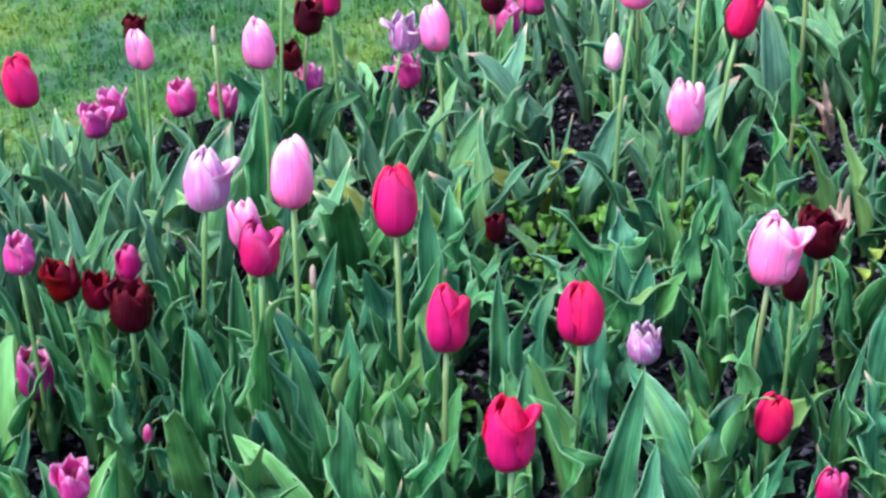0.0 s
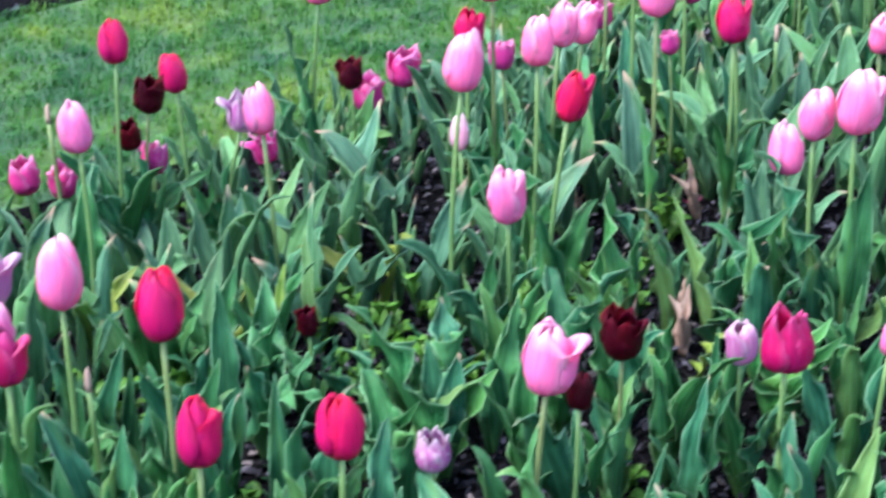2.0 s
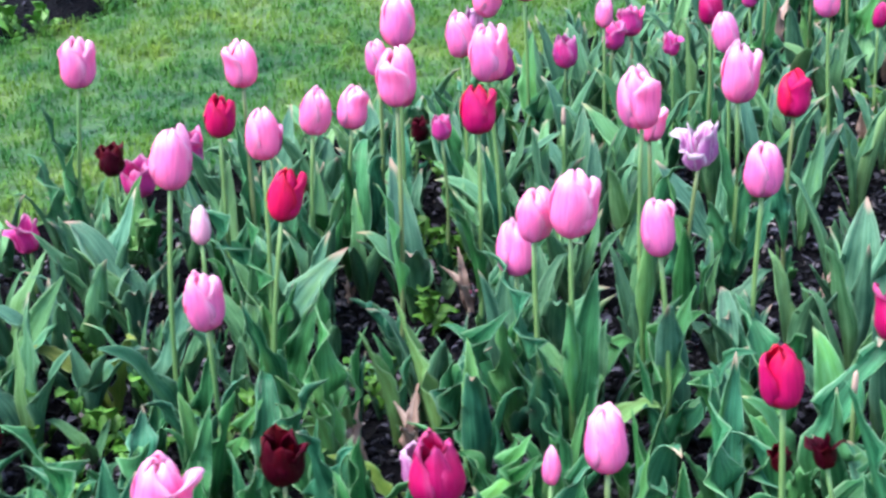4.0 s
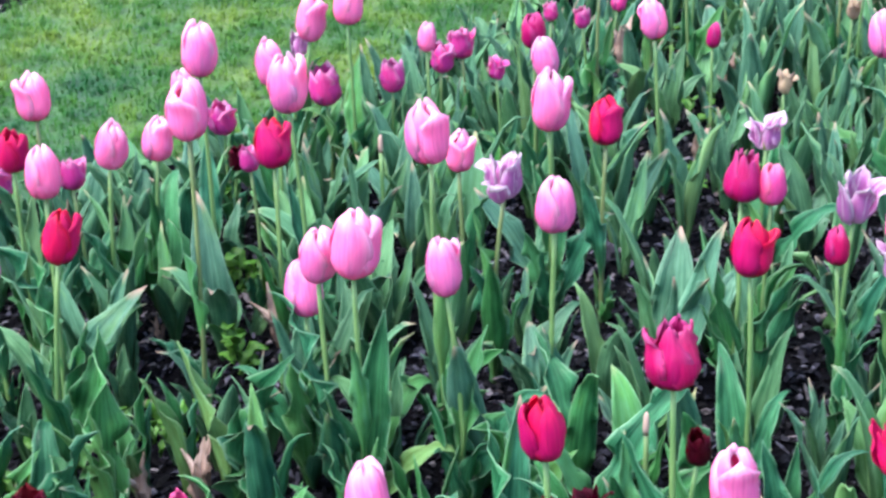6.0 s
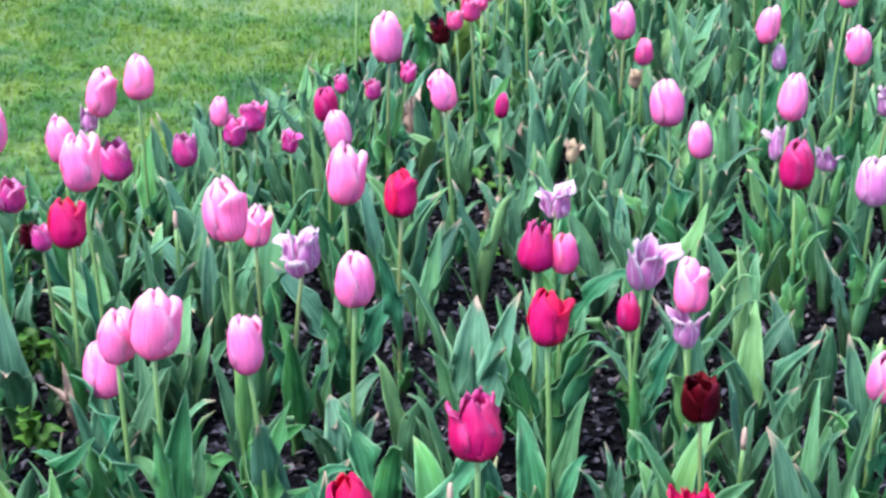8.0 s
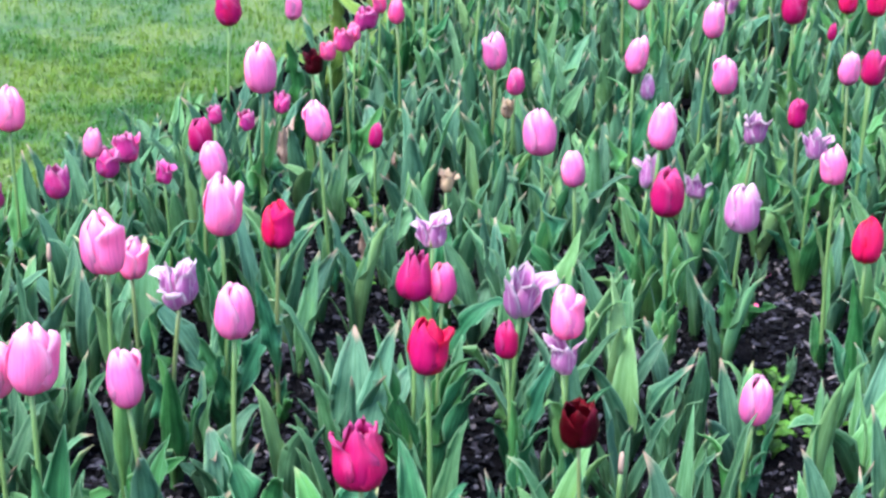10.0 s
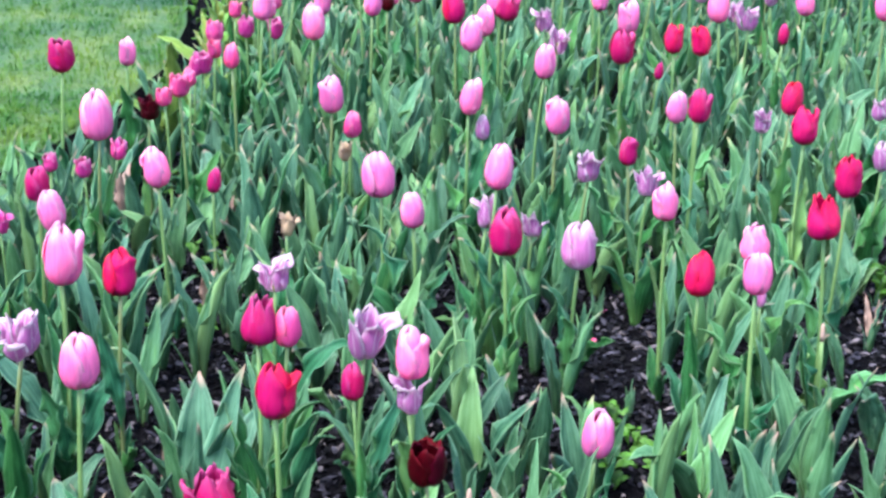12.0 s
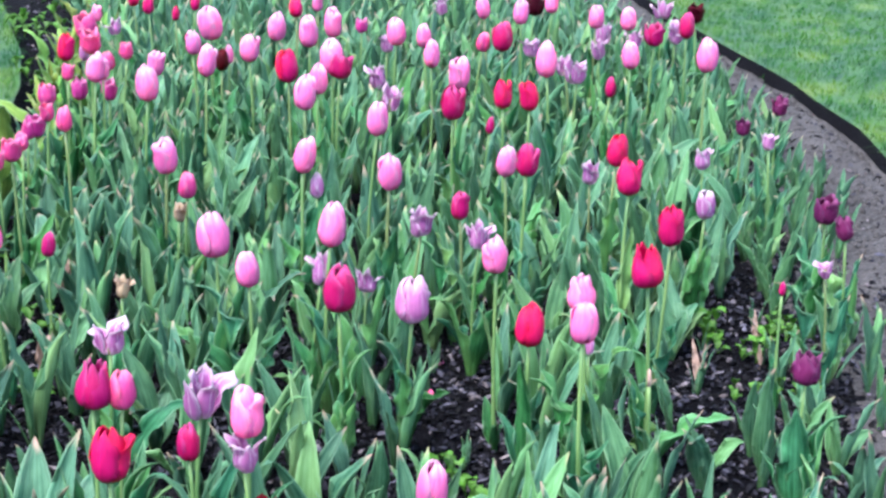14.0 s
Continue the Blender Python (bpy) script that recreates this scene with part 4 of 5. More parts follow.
bloom("P", "egg", -0.289, 2.592, 0.210, 0.061, (0.003, 0.007))
bloom("V", "wilt", -0.186, 2.505, 0.222, 0.064, (-0.017, -0.007))
bloom("P", "egg", -0.046, 2.301, 0.281, 0.072, (-0.004, 0.006))
bloom("R", "loose", 0.101, 1.854, 0.261, 0.065, (0.006, 0.006), flare=(207, 8))
bloom("M", "ragged", 0.182, 1.989, 0.280, 0.069, (0.009, 0.001), flare=(207, 14))
bloom("D", "cup", 0.201, 2.018, 0.166, 0.036, (-0.006, 0.009))
bloom("P", "egg", 0.280, 1.840, 0.255, 0.070, (-0.009, 0.005))
bloom("D", "cup", 0.099, 1.878, 0.157, 0.029, (0.005, -0.003))
bloom("D", "wilt", 0.137, 1.889, 0.167, 0.034, (0.024, 0.001))
bloom("R", "double", 0.401, 1.936, 0.251, 0.051, (0.021, -0.020))
bloom("P", "egg", -0.731, 3.028, 0.236, 0.088, (-0.022, 0.010))
bloom("P", "egg", -0.656, 3.010, 0.271, 0.078, (0.006, -0.003))
bloom("P", "egg", -0.335, 3.350, 0.271, 0.092, (-0.007, 0.016))
bloom("P", "egg", -0.191, 3.194, 0.231, 0.070, (0.021, 0.005))
bloom("V", "wilt", 0.067, 2.881, 0.177, 0.057, (-0.002, 0.009))
bloom("M", "star", 0.111, 2.539, 0.244, 0.065, (-0.003, -0.004))
bloom("S", "egg", 0.149, 2.546, 0.235, 0.055, (-0.007, -0.004))
bloom("R", "loose", 0.183, 2.286, 0.265, 0.069, (0.002, 0.006), flare=(8, 24))
bloom("V", "wilt", 0.238, 2.629, 0.199, 0.071, (-0.003, -0.005))
bloom("M", "egg", 0.242, 2.490, 0.191, 0.052, (0.019, -0.010))
bloom("P", "egg", 0.320, 2.468, 0.244, 0.071, (0.008, 0.004))
bloom("V", "wilt", 0.315, 2.453, 0.198, 0.053, (0.016, 0.001))
bloom("D", "cup", 0.359, 2.278, 0.192, 0.053, (0.016, 0.004))
bloom("M", "loose", 0.398, 2.964, 0.234, 0.073, (0.008, 0.001), flare=(106, 8))
bloom("V", "wilt", 0.357, 3.187, 0.190, 0.057, (-0.020, 0.012))
bloom("V", "wilt", 0.428, 3.267, 0.145, 0.042, (-0.007, -0.006))
bloom("S", "egg", 0.061, 3.669, 0.188, 0.056, (-0.000, 0.020))
bloom("V", "bud", 0.308, 3.706, 0.185, 0.053, (-0.017, 0.002))
bloom("D", "wilt", -0.349, 3.713, 0.186, 0.051, (-0.004, 0.005))
bloom("O", "cup", -0.341, 3.474, 0.171, 0.039, (-0.018, -0.004))
bloom("O", "cup", -0.372, 3.362, 0.167, 0.036, (0.008, 0.016))
bloom("O", "cup", -0.441, 3.394, 0.163, 0.033, (0.016, -0.009))
bloom("M", "cup", -0.541, 3.785, 0.262, 0.068, (-0.012, -0.001))
bloom("P", "egg", -0.440, 3.888, 0.253, 0.062, (0.004, 0.001))
bloom("O", "cup", -0.317, 4.469, 0.182, 0.051, (0.008, 0.002))
bloom("O", "cup", -0.246, 4.476, 0.182, 0.051, (-0.001, 0.012))
bloom("O", "cup", -0.335, 4.112, 0.183, 0.052, (-0.010, 0.005))
bloom("S", "cup", -0.316, 4.139, 0.244, 0.049, (0.000, -0.001))
bloom("S", "egg", -0.225, 3.902, 0.252, 0.056, (0.005, 0.002))
bloom("S", "cup", -0.294, 3.628, 0.233, 0.039, (0.003, 0.003))
bloom("S", "cup", -0.277, 3.677, 0.244, 0.049, (0.019, -0.003))
bloom("S", "loose", -0.251, 4.493, 0.247, 0.048, (0.010, 0.006))
bloom("P", "loose", -0.245, 4.398, 0.248, 0.050, (-0.003, 0.008))
bloom("S", "cup", -0.285, 4.014, 0.236, 0.040, (-0.009, 0.012))
bloom("S", "loose", -0.278, 3.768, 0.236, 0.038, (-0.008, -0.005))
bloom("P", "egg", -0.405, 5.123, 0.245, 0.048, (0.003, 0.008))
bloom("L", "loose", -0.394, 4.897, 0.182, 0.047, (0.009, 0.009))
bloom("R", "egg", -0.367, 4.566, 0.264, 0.072, (-0.002, -0.010))
bloom("S", "cup", -0.376, 4.859, 0.259, 0.067, (0.005, 0.003))
bloom("S", "cup", -0.330, 4.674, 0.257, 0.064, (-0.010, 0.010))
bloom("P", "egg", -0.249, 4.343, 0.265, 0.072, (0.002, -0.010))
bloom("V", "wilt", -0.380, 5.245, 0.188, 0.052, (0.004, -0.013))
bloom("S", "cup", -0.329, 4.408, 0.235, 0.039, (-0.009, 0.004))
bloom("S", "cup", -0.238, 4.661, 0.238, 0.042, (-0.016, 0.000))
bloom("O", "cup", -0.349, 4.099, 0.176, 0.044, (-0.014, 0.007))
bloom("P", "egg", -0.107, 4.210, 0.263, 0.085, (-0.007, 0.002))
bloom("P", "egg", -0.132, 4.449, 0.257, 0.062, (-0.015, -0.003))
bloom("R", "egg", -0.288, 5.246, 0.249, 0.052, (0.009, 0.005))
bloom("R", "egg", -0.171, 5.334, 0.244, 0.047, (-0.018, 0.009))
bloom("R", "bud", -0.255, 5.505, 0.182, 0.048, (0.009, -0.004))
bloom("R", "egg", -0.351, 5.359, 0.250, 0.053, (0.014, -0.011))
bloom("P", "loose", -0.057, 4.861, 0.277, 0.090, (-0.001, 0.011))
bloom("P", "egg", -0.082, 4.693, 0.258, 0.062, (0.013, 0.013))
bloom("P", "egg", -0.015, 4.459, 0.265, 0.080, (-0.011, -0.018))
bloom("D", "egg", -0.027, 4.821, 0.191, 0.059, (0.004, -0.014))
bloom("P", "bud", -0.022, 4.922, 0.185, 0.052, (-0.001, -0.013))
bloom("P", "egg", 0.066, 4.621, 0.265, 0.073, (0.011, 0.008))
bloom("P", "egg", 0.106, 4.896, 0.268, 0.078, (0.006, 0.000))
bloom("P", "egg", 0.198, 4.816, 0.272, 0.084, (0.000, -0.003))
bloom("P", "egg", 0.248, 4.960, 0.272, 0.083, (0.004, 0.002))
bloom("R", "egg", 0.125, 5.257, 0.254, 0.058, (0.005, -0.004))
bloom("P", "egg", 0.175, 5.359, 0.253, 0.056, (0.019, 0.003))
bloom("R", "egg", 0.189, 4.350, 0.282, 0.082, (0.014, 0.013))
bloom("P", "egg", 0.246, 4.136, 0.270, 0.081, (-0.009, -0.017))
bloom("P", "egg", 0.260, 4.295, 0.266, 0.074, (0.013, -0.004))
bloom("P", "egg", 0.278, 4.503, 0.276, 0.088, (-0.004, 0.011))
bloom("M", "cup", 0.298, 4.486, 0.255, 0.061, (0.001, -0.012))
bloom("P", "egg", 0.013, 3.723, 0.231, 0.077, (-0.010, 0.003))
bloom("P", "egg", 0.279, 3.692, 0.249, 0.074, (-0.000, -0.023))
bloom("P", "egg", 0.453, 3.535, 0.265, 0.072, (0.008, 0.003))
bloom("V", "wilt", 0.516, 3.472, 0.191, 0.056, (-0.017, -0.007))
bloom("M", "egg", 0.584, 3.568, 0.194, 0.057, (0.000, 0.006))
bloom("P", "egg", 0.372, 3.169, 0.273, 0.078, (0.000, 0.014))
bloom("P", "egg", 0.165, 3.303, 0.208, 0.084, (0.014, -0.009))
bloom("P", "egg", 0.234, 3.197, 0.182, 0.062, (0.002, 0.001))
bloom("P", "egg", 0.418, 4.884, 0.269, 0.079, (-0.006, 0.008))
bloom("V", "wilt", 0.384, 5.126, 0.187, 0.051, (0.010, 0.006))
bloom("P", "egg", 0.487, 4.876, 0.260, 0.065, (0.010, -0.002))
bloom("P", "egg", 0.510, 4.625, 0.265, 0.073, (-0.000, -0.006))
bloom("V", "wilt", 0.385, 4.652, 0.197, 0.064, (-0.006, -0.016))
bloom("V", "wilt", 0.422, 4.430, 0.196, 0.063, (-0.006, -0.011))
bloom("P", "egg", 0.414, 3.931, 0.267, 0.076, (-0.014, 0.001))
bloom("P", "egg", 0.578, 4.385, 0.270, 0.081, (0.005, -0.003))
bloom("M", "loose", 0.566, 4.088, 0.269, 0.078, (0.014, 0.009))
bloom("P", "egg", 0.648, 5.313, 0.262, 0.068, (0.010, -0.006))
bloom("S", "egg", 0.640, 4.861, 0.253, 0.056, (-0.015, 0.006))
bloom("M", "loose", 0.687, 4.841, 0.269, 0.077, (0.003, 0.007))
bloom("P", "egg", 0.749, 5.240, 0.265, 0.073, (0.004, 0.013))
bloom("D", "cup", 0.811, 5.756, 0.197, 0.070, (-0.003, 0.007))
bloom("V", "wilt", 0.777, 5.121, 0.191, 0.057, (-0.009, -0.023))
bloom("P", "egg", 0.848, 5.444, 0.258, 0.063, (-0.004, 0.015))
bloom("P", "egg", 0.781, 4.411, 0.304, 0.089, (0.019, 0.008))
bloom("R", "egg", 0.671, 4.048, 0.300, 0.067, (0.017, -0.009))
bloom("R", "egg", 0.723, 3.934, 0.325, 0.067, (0.000, 0.002))
bloom("M", "bud", 0.652, 4.268, 0.178, 0.044, (-0.010, 0.001))
bloom("P", "egg", 0.668, 3.656, 0.258, 0.062, (0.007, 0.004))
bloom("M", "loose", 0.701, 3.492, 0.305, 0.062, (-0.008, 0.016), flare=(0, 12))
bloom("V", "wilt", 0.856, 4.887, 0.191, 0.057, (0.019, 0.024))
bloom("V", "wilt", 0.882, 4.799, 0.194, 0.061, (-0.013, 0.002))
bloom("V", "wilt", 0.989, 5.322, 0.197, 0.065, (-0.019, 0.004))
bloom("V", "wilt", 0.961, 5.120, 0.191, 0.057, (0.006, -0.011))
bloom("P", "egg", 0.957, 5.220, 0.263, 0.070, (-0.016, 0.002))
bloom("P", "egg", 1.044, 5.202, 0.263, 0.069, (0.006, -0.008))
bloom("P", "egg", 1.004, 4.684, 0.267, 0.076, (-0.003, -0.025))
bloom("M", "bud", 0.957, 4.663, 0.189, 0.057, (-0.007, 0.001))
bloom("M", "cup", 1.099, 5.009, 0.254, 0.060, (0.002, 0.016))
bloom("V", "wilt", 1.078, 5.293, 0.193, 0.059, (-0.011, -0.023))
bloom("V", "wilt", 1.213, 5.783, 0.194, 0.061, (0.005, -0.006))
bloom("V", "wilt", 1.198, 5.365, 0.198, 0.065, (0.003, 0.007))
bloom("M", "egg", 1.192, 5.100, 0.268, 0.077, (0.006, 0.014))
bloom("D", "cup", 1.301, 5.717, 0.192, 0.062, (0.014, -0.017))
bloom("P", "egg", 1.174, 4.586, 0.290, 0.086, (0.014, -0.006))
bloom("U", "cup", 1.235, 4.348, 0.171, 0.039, (-0.004, 0.010))
bloom("U", "cup", 1.352, 4.539, 0.181, 0.049, (-0.001, -0.004))
bloom("V", "wilt", 1.260, 4.161, 0.187, 0.041, (0.016, 0.010))
bloom("V", "wilt", 1.096, 3.999, 0.186, 0.050, (-0.002, 0.009))
bloom("V", "loose", 1.052, 3.637, 0.190, 0.057, (-0.013, -0.007))
bloom("V", "wilt", 0.848, 3.857, 0.186, 0.050, (0.009, 0.000))
bloom("R", "egg", 0.888, 3.752, 0.262, 0.068, (-0.011, 0.004))
bloom("R", "loose", 0.885, 3.469, 0.286, 0.069, (0.005, -0.005), flare=(0, 12))
bloom("R", "loose", 0.934, 3.227, 0.272, 0.071, (-0.017, 0.007), flare=(0, 8))
bloom("R", "star", 0.874, 3.032, 0.266, 0.071, (0.014, -0.007))
bloom("U", "cup", 1.280, 3.634, 0.188, 0.056, (-0.002, 0.015))
bloom("U", "cup", 1.300, 3.546, 0.178, 0.046, (0.016, 0.014))
bloom("U", "ragged", 1.086, 2.811, 0.191, 0.052, (0.004, -0.002))
bloom("V", "wilt", 1.222, 3.349, 0.165, 0.031, (0.009, -0.003))
bloom("M", "bud", 1.137, 3.279, 0.150, 0.027, (0.002, -0.017))
bloom("V", "wilt", 0.620, 3.410, 0.187, 0.052, (-0.004, 0.014))
bloom("P", "loose", 0.641, 3.085, 0.258, 0.061, (0.008, 0.001), flare=(180, 8))
bloom("R", "egg", 0.691, 2.962, 0.188, 0.072, (0.002, 0.003))
bloom("P", "star", 0.764, 2.924, 0.257, 0.060, (0.015, -0.004), flare=(90, 12))
bloom("P", "egg", 0.757, 2.789, 0.257, 0.062, (0.011, -0.008))
bloom("L", "bud", 0.780, 2.931, 0.172, 0.038, (-0.009, 0.000))
bloom("L", "loose", 0.511, 3.091, 0.175, 0.079, (-0.009, -0.004))
bloom("P", "egg", 0.552, 2.489, 0.145, 0.068, (-0.006, -0.003))
bloom("V", "wilt", 0.523, 5.744, 0.189, 0.054, (-0.009, -0.011))
bloom("O", "cup", 0.298, 5.432, 0.175, 0.043, (0.009, 0.019))
bloom("T", "wilt", 0.066, 3.540, 0.174, 0.038, (-0.003, -0.004))
bloom("T", "wilt", 0.039, 3.115, 0.173, 0.037, (0.005, -0.002))
for one in blooms:
    tulip(*one)

# ---------------------------------------------------------------- tulips without a flower

def fill_bed():
    rnd = random.Random(21)
    cells = {}

    def key(x, y):
        return int(x / 0.12), int(y / 0.12)

    def close(x, y, gap):
        kx, ky = key(x, y)
        return any(math.hypot(x - a, y - b) < gap for i in (-1, 0, 1) for j in (-1, 0, 1) for a, b in cells.get((kx + i, ky + j), ()))

    for x, y in planted:
        cells.setdefault(key(x, y), []).append((x, y))
    spots = [(x, y, 1.0) for x, y in ((1.20, 3.04), (1.07, 2.97), (1.33, 3.38), (0.97, 2.94))]
    for x, y, _ in spots:
        cells.setdefault(key(x, y), []).append((x, y))
    for _ in range(80000):
        y = rnd.uniform(0.85, 7.2)
        x = rnd.uniform(along(LEFT_EDGE, y), along(RIGHT_EDGE, y))
        d = inside(x, y)
        if d < (0.05 if y < 3.9 and x < -0.6 else 0.07 if y < 3.9 or x > 0 else 0.13 if y < 4.5 else 0.19) or (x > 0.9 and d < 0.24 + 0.12 * wobble(x, y, 3.0)):
            continue
        if x > 0.55 + 0.36 * (y - 1.0) or x < -1.75 or y < 0.95 - 0.1 * x:
            continue
        if x < -0.36 and y > 4.0 and rnd.random() < 0.55:
            continue
        if x > 0.88 and y < 3.7 and rnd.random() < 0.6:
            continue
        if x > 0.85 and rnd.random() > 0.10 + 0.9 * smooth((d - 0.08) / 0.65):
            continue
        cap = room(x, y)
        if cap < 0.22 or any(math.hypot(x - a, y - b) < r + 0.012 for a, b, r in BARE):
            continue
        if close(x, y, rnd.uniform(0.053, 0.080) * (0.70 if x < -0.6 and y < 1.5 else 0.9 if x < -0.45 and y < 1.75 else 1.38 if x > 0.45 and y < 3.3 else 1.2 if x > -0.35 and y < 3.4 else 1.0)):
            continue
        cells.setdefault(key(x, y), []).append((x, y))
        spots.append((x, y, cap))
    spots.sort(key=lambda p: math.hypot(p[0] - 0.3, p[1] - 0.6))
    verts, faces, uvs, count = [], [], [], 0
    cache = {}
    for n, (x, y, cap) in enumerate(spots):
        edge = smooth(inside(x, y) / 0.4)
        size = min(max(cap, 0.3), rnd.uniform(0.76, 1.16)) * (0.74 + 0.32 * edge) * (0.66 + 0.34 * smooth(inside(x, y) / 0.7) if x > 0.8 else 1.0)
        broad = rnd.random() < (0.22 if x > 0.1 else 0.05 if x < -0.7 and y < 1.6 else 0.5)
        leaves = rnd.choice((3, 4, 4, 5))
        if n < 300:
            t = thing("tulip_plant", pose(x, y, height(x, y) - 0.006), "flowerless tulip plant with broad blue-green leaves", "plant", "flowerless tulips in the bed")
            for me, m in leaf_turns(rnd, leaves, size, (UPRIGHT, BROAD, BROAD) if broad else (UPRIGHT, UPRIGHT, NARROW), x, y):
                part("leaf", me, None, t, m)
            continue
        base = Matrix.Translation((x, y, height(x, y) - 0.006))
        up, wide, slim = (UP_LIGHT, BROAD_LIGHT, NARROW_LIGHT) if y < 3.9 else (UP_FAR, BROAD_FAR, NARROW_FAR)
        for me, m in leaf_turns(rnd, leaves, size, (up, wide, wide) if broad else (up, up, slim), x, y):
            if me.name not in cache:
                co = np.empty(len(me.vertices) * 3)
                me.vertices.foreach_get("co", co)
                uv = np.empty(len(me.loops) * 2)
                me.uv_layers[0].data.foreach_get("uv", uv)
                cache[me.name] = (co.reshape(-1, 3), [tuple(p.vertices) for p in me.polygons], uv)
            co, fs, uv = cache[me.name]
            mm = np.array(base @ m)
            verts.append(co @ mm[:3, :3].T + mm[:3, 3])
            faces.extend(tuple(i + count for i in f) for f in fs)
            uvs.append(uv)
            count += len(co)
    me = bpy.data.meshes.new("tulip_foliage")
    me.from_pydata(np.concatenate(verts).tolist(), [], faces)
    me.uv_layers.new(name="UVMap").data.foreach_set("uv", np.concatenate(uvs))
    me.polygons.foreach_set("use_smooth", [True] * len(faces))
    me.materials.append(LEAF_HAZED)
    tagged(new("tulip_foliage", me), "dense blue-green tulip foliage filling the bed", "foliage", kind="stuff")


fill_bed()


def yellowing_plant(x, y, size, count):
    rnd = random.Random(int(x * 900 + y * 5300))
    t = thing("tulip_plant", pose(x, y, height(x, y) - 0.006), "yellowing pale green tulip plant without a flower", "plant", "yellowing tulips in the bed")
    for me, m in leaf_turns(rnd, count, size, (YELLOWING,), x, y):
        part("leaf", me, None, t, m)


for x, y, size, count in YELLOW_PLANTS:
    yellowing_plant(x, y, size, count)

# ---------------------------------------------------------------- seedlings and litter


def weed_leaf(seed):
    rnd = random.Random(seed)
    rows = []
    l, w = 0.036, 0.021
    for j in range(7):
        v = j / 6
        ww = w * (0.10 if v < 0.2 else math.sin(min(1, (v - 0.1) / 0.9) * math.pi) ** 0.7 + 0.04)
        row = []
        for i in range(5):
            u = i / 4 * 2 - 1
            row.append(((l * v, ww * 0.5 * u * (1 + 0.12 * math.sin(v * 17 + seed)), 0.012 * math.sin(v * 2.4) + 0.25 * ww * abs(u) ** 1.5 + 0.002 * math.sin(v * 9 + u * 3 + seed)), (u + 1) / 2, v))
        rows.append(row)
    me = bpy.data.meshes.new("leaf")
    bm = sheet(rows, 0.0009)
    bm.to_mesh(me)
    bm.free()
    me.materials.append(WEED)
    return me


WEED_LEAVES = [weed_leaf(k) for k in range(4)]


def seedling(x, y, size, rnd, count=7):
    t = thing("seedling", pose(x, y, height(x, y), 0, 0, 0), "yellow-green leafy seedling in the mulch", "seedling", "seedlings in the mulch")
    for k in range(count):
        s = size * rnd.uniform(0.6, 1.1)
        m = pose(0, 0, 0.006 + 0.022 * size * (k % 3), 0, 0, k * 137.5 + rnd.uniform(-20, 20)) @ pose(0.003, 0, 0, 0, rnd.uniform(-55, -8), 0) @ Matrix.Diagonal((s, s, s, 1))
        part("leaf", rnd.choice(WEED_LEAVES), None, t, m)


def seedlings():
    rnd = random.Random(33)
    for cx, cy, spread, count in SEEDLINGS:
        for _ in range(count):
            x, y = cx + rnd.gauss(0, spread), cy + rnd.gauss(0, spread)
            seedling(x, y, rnd.uniform(0.65, 1.2) * (1.4 if x < -1.7 else 1.2 if x < -0.3 and y > 3.6 else 1.0), rnd, rnd.choice((4, 5, 6)))


seedlings()


def withered(x, y, turn, size, count=2):
    rnd = random.Random(int(x * 1000 + y * 77))
    t = thing("withered_leaf", pose(x, y, height(x, y) + 0.002, 0, 0, turn), "withered tan tulip leaves standing in the bed", "leaf", "withered leaves")
    for k in range(count):
        part("leaf", rnd.choice(WITHERED), None, t, pose(0.006 * k, 0, 0, rnd.uniform(-8, 8), rnd.uniform(-8, 10), k * 130 + rnd.uniform(-30, 30)) @ Matrix.Diagonal((size, size, size, 1)))


withered(-0.515, 2.480, 169, 0.66, 3)
withered(-1.170, 1.410, 332, 0.72, 3)
withered(-0.454, 2.038, 215, 0.58, 3)
withered(-0.400, 2.055, 153, 0.70, 3)
withered(-0.416, 1.932, 246, 0.39, 2)
withered(-0.056, 2.679, 90, 0.38, 3)
withered(-0.423, 2.110, 35, 0.59, 1)
withered(-0.704, 2.451, 92, 0.31, 3)
withered(-0.037, 2.811, 278, 0.31, 3)
withered(-0.192, 3.764, 200, 0.63, 2)
withered(-0.082, 3.734, 51, 0.52, 2)
withered(-0.425, 3.770, 138, 0.95, 3)
withered(-0.154, 3.386, 27, 0.57, 1)
withered(-0.023, 2.645, 21, 0.37, 2)
withered(0.001, 2.780, 258, 0.39, 2)
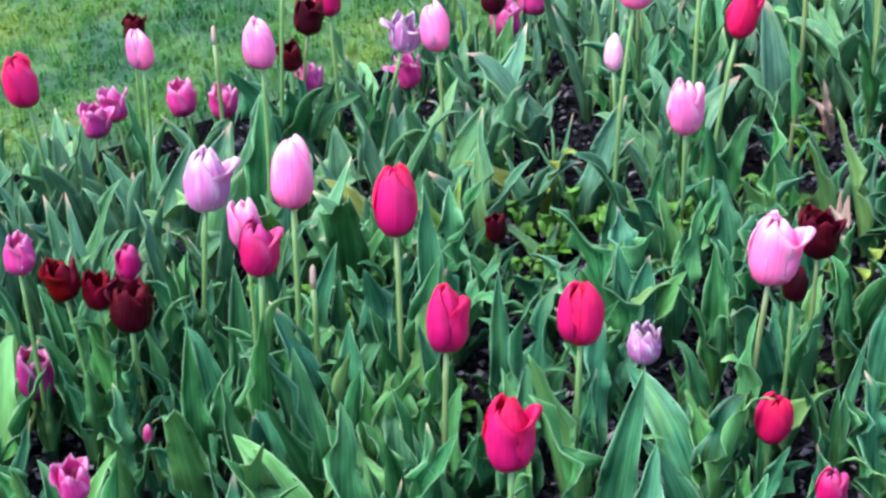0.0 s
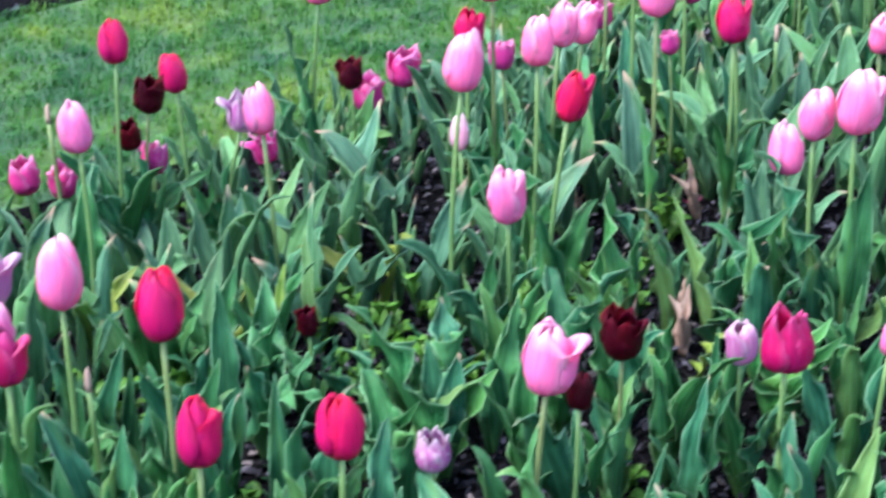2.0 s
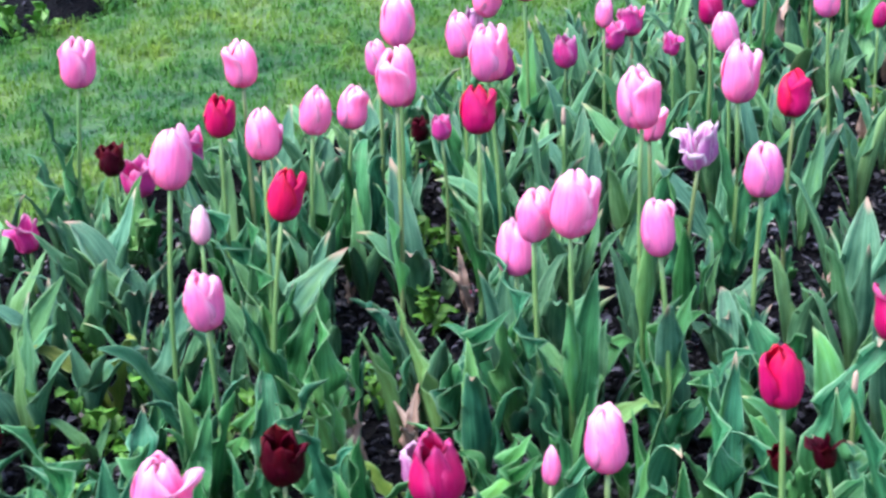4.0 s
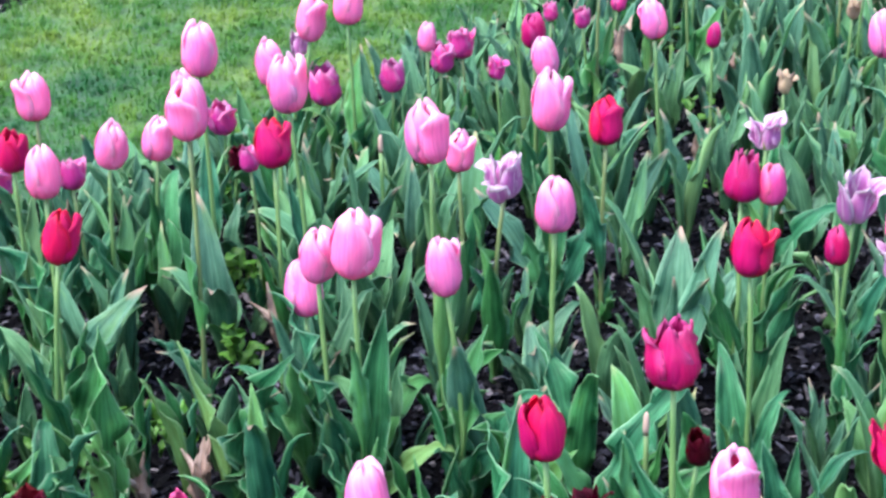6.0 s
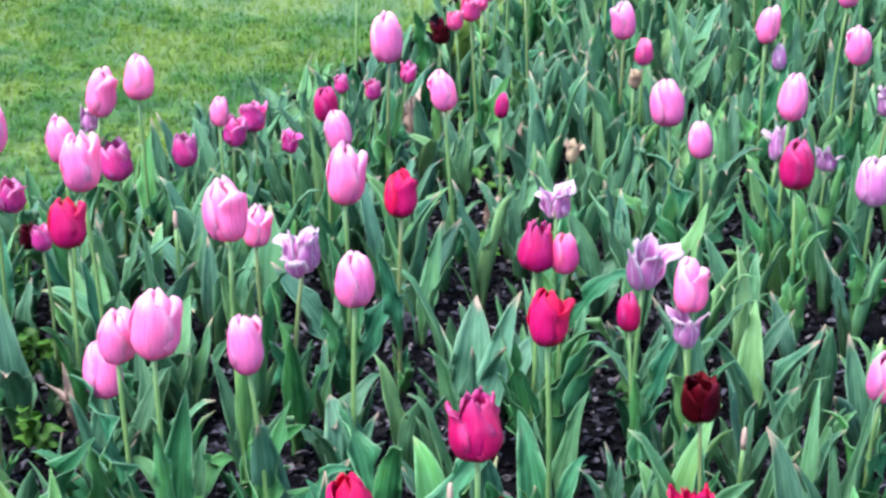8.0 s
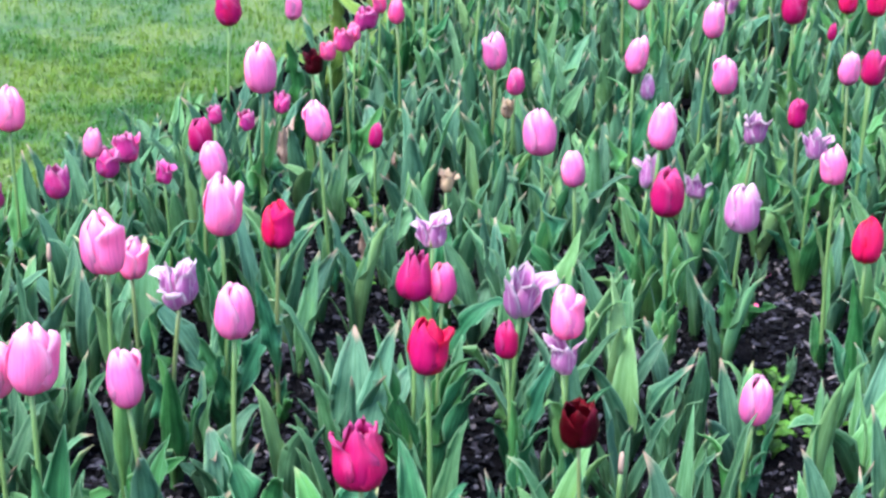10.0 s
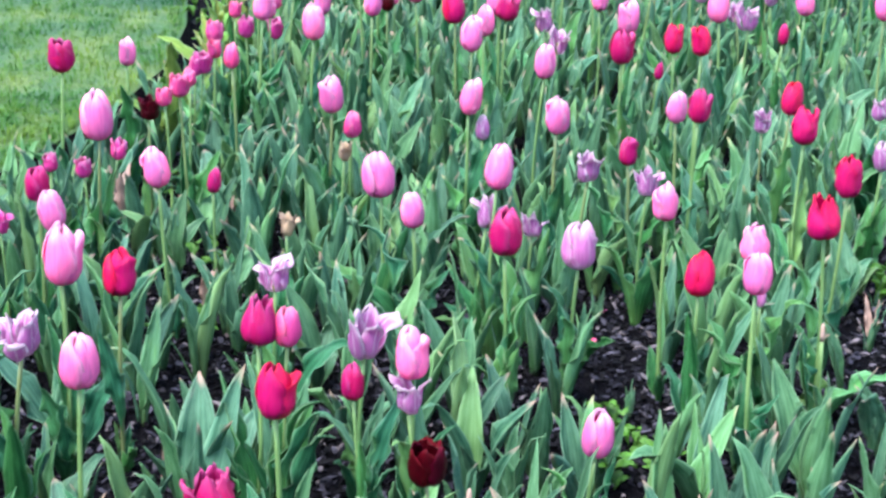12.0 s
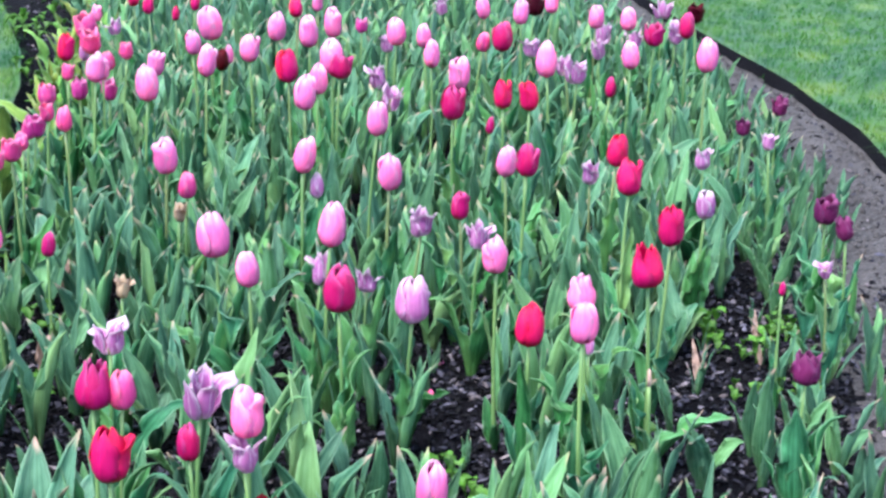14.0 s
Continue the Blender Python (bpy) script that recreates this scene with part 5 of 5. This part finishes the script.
withered(-0.186, 3.690, 126, 0.75, 3)
withered(-0.155, 3.348, 263, 0.58, 2)
withered(-0.089, 3.771, 170, 0.43, 2)
withered(-0.009, 4.013, 229, 0.49, 3)
withered(1.159, 3.587, 35, 0.51, 2)
withered(1.152, 3.483, 254, 0.40, 1)
withered(1.025, 3.395, 77, 0.58, 2)


def fallen_petal(colour, x, y, turn, size):
    m = pose(x, y, height(x, y) + 0.012, 0, 100, turn) @ Matrix.Diagonal((size, size, size, 1))
    ob = part("fallen_petal", petal_mesh("loose", colour, 1), None, None, m)
    tagged(ob, COLOUR[colour] + " petal fallen on the dark mulch", "petal", "fallen petals")


fallen_petal("S", 0.528, 3.330, 302, 0.036)
fallen_petal("P", 0.546, 3.461, 57, 0.043)
fallen_petal("O", 0.887, 3.229, 57, 0.038)
fallen_petal("W", -0.302, 2.735, 96, 0.044)
fallen_petal("D", 1.117, 3.387, 343, 0.046)
fallen_petal("M", 1.223, 3.682, 65, 0.044)
fallen_petal("P", -0.557, 2.541, 74, 0.048)
fallen_petal("W", -1.020, 1.606, 99, 0.043)


def bare_stem(x, y, tall, lean):
    t = thing("headless_tulip", pose(x, y, height(x, y) - 0.006), "headless tulip stalk with a dried tip", "tulip", "headless tulips")
    part("stem", tube([(lean * k / 5, 0, tall * k / 5) for k in range(6)], [0.0038, 0.0036, 0.0034, 0.0033, 0.0032, 0.0030]), STEM, t)
    part("dry_tip", tube([(lean, 0, tall - 0.002), (lean, 0, tall + 0.008), (lean * 1.05, 0.001, tall + 0.022), (lean * 1.05, 0.002, tall + 0.026)], [0.0032, 0.0038, 0.0030, 0.001]), DRY, t)


bare_stem(-1.307, 1.973, 0.245, -0.004)
bare_stem(-0.849, 1.424, 0.210, 0.001)
bare_stem(-1.016, 1.330, 0.195, -0.013)
bare_stem(-0.482, 2.757, 0.205, -0.002)
bare_stem(0.395, 2.380, 0.175, 0.006)
bare_stem(0.884, 2.921, 0.200, -0.010)
bare_stem(0.105, 2.173, 0.160, -0.002)
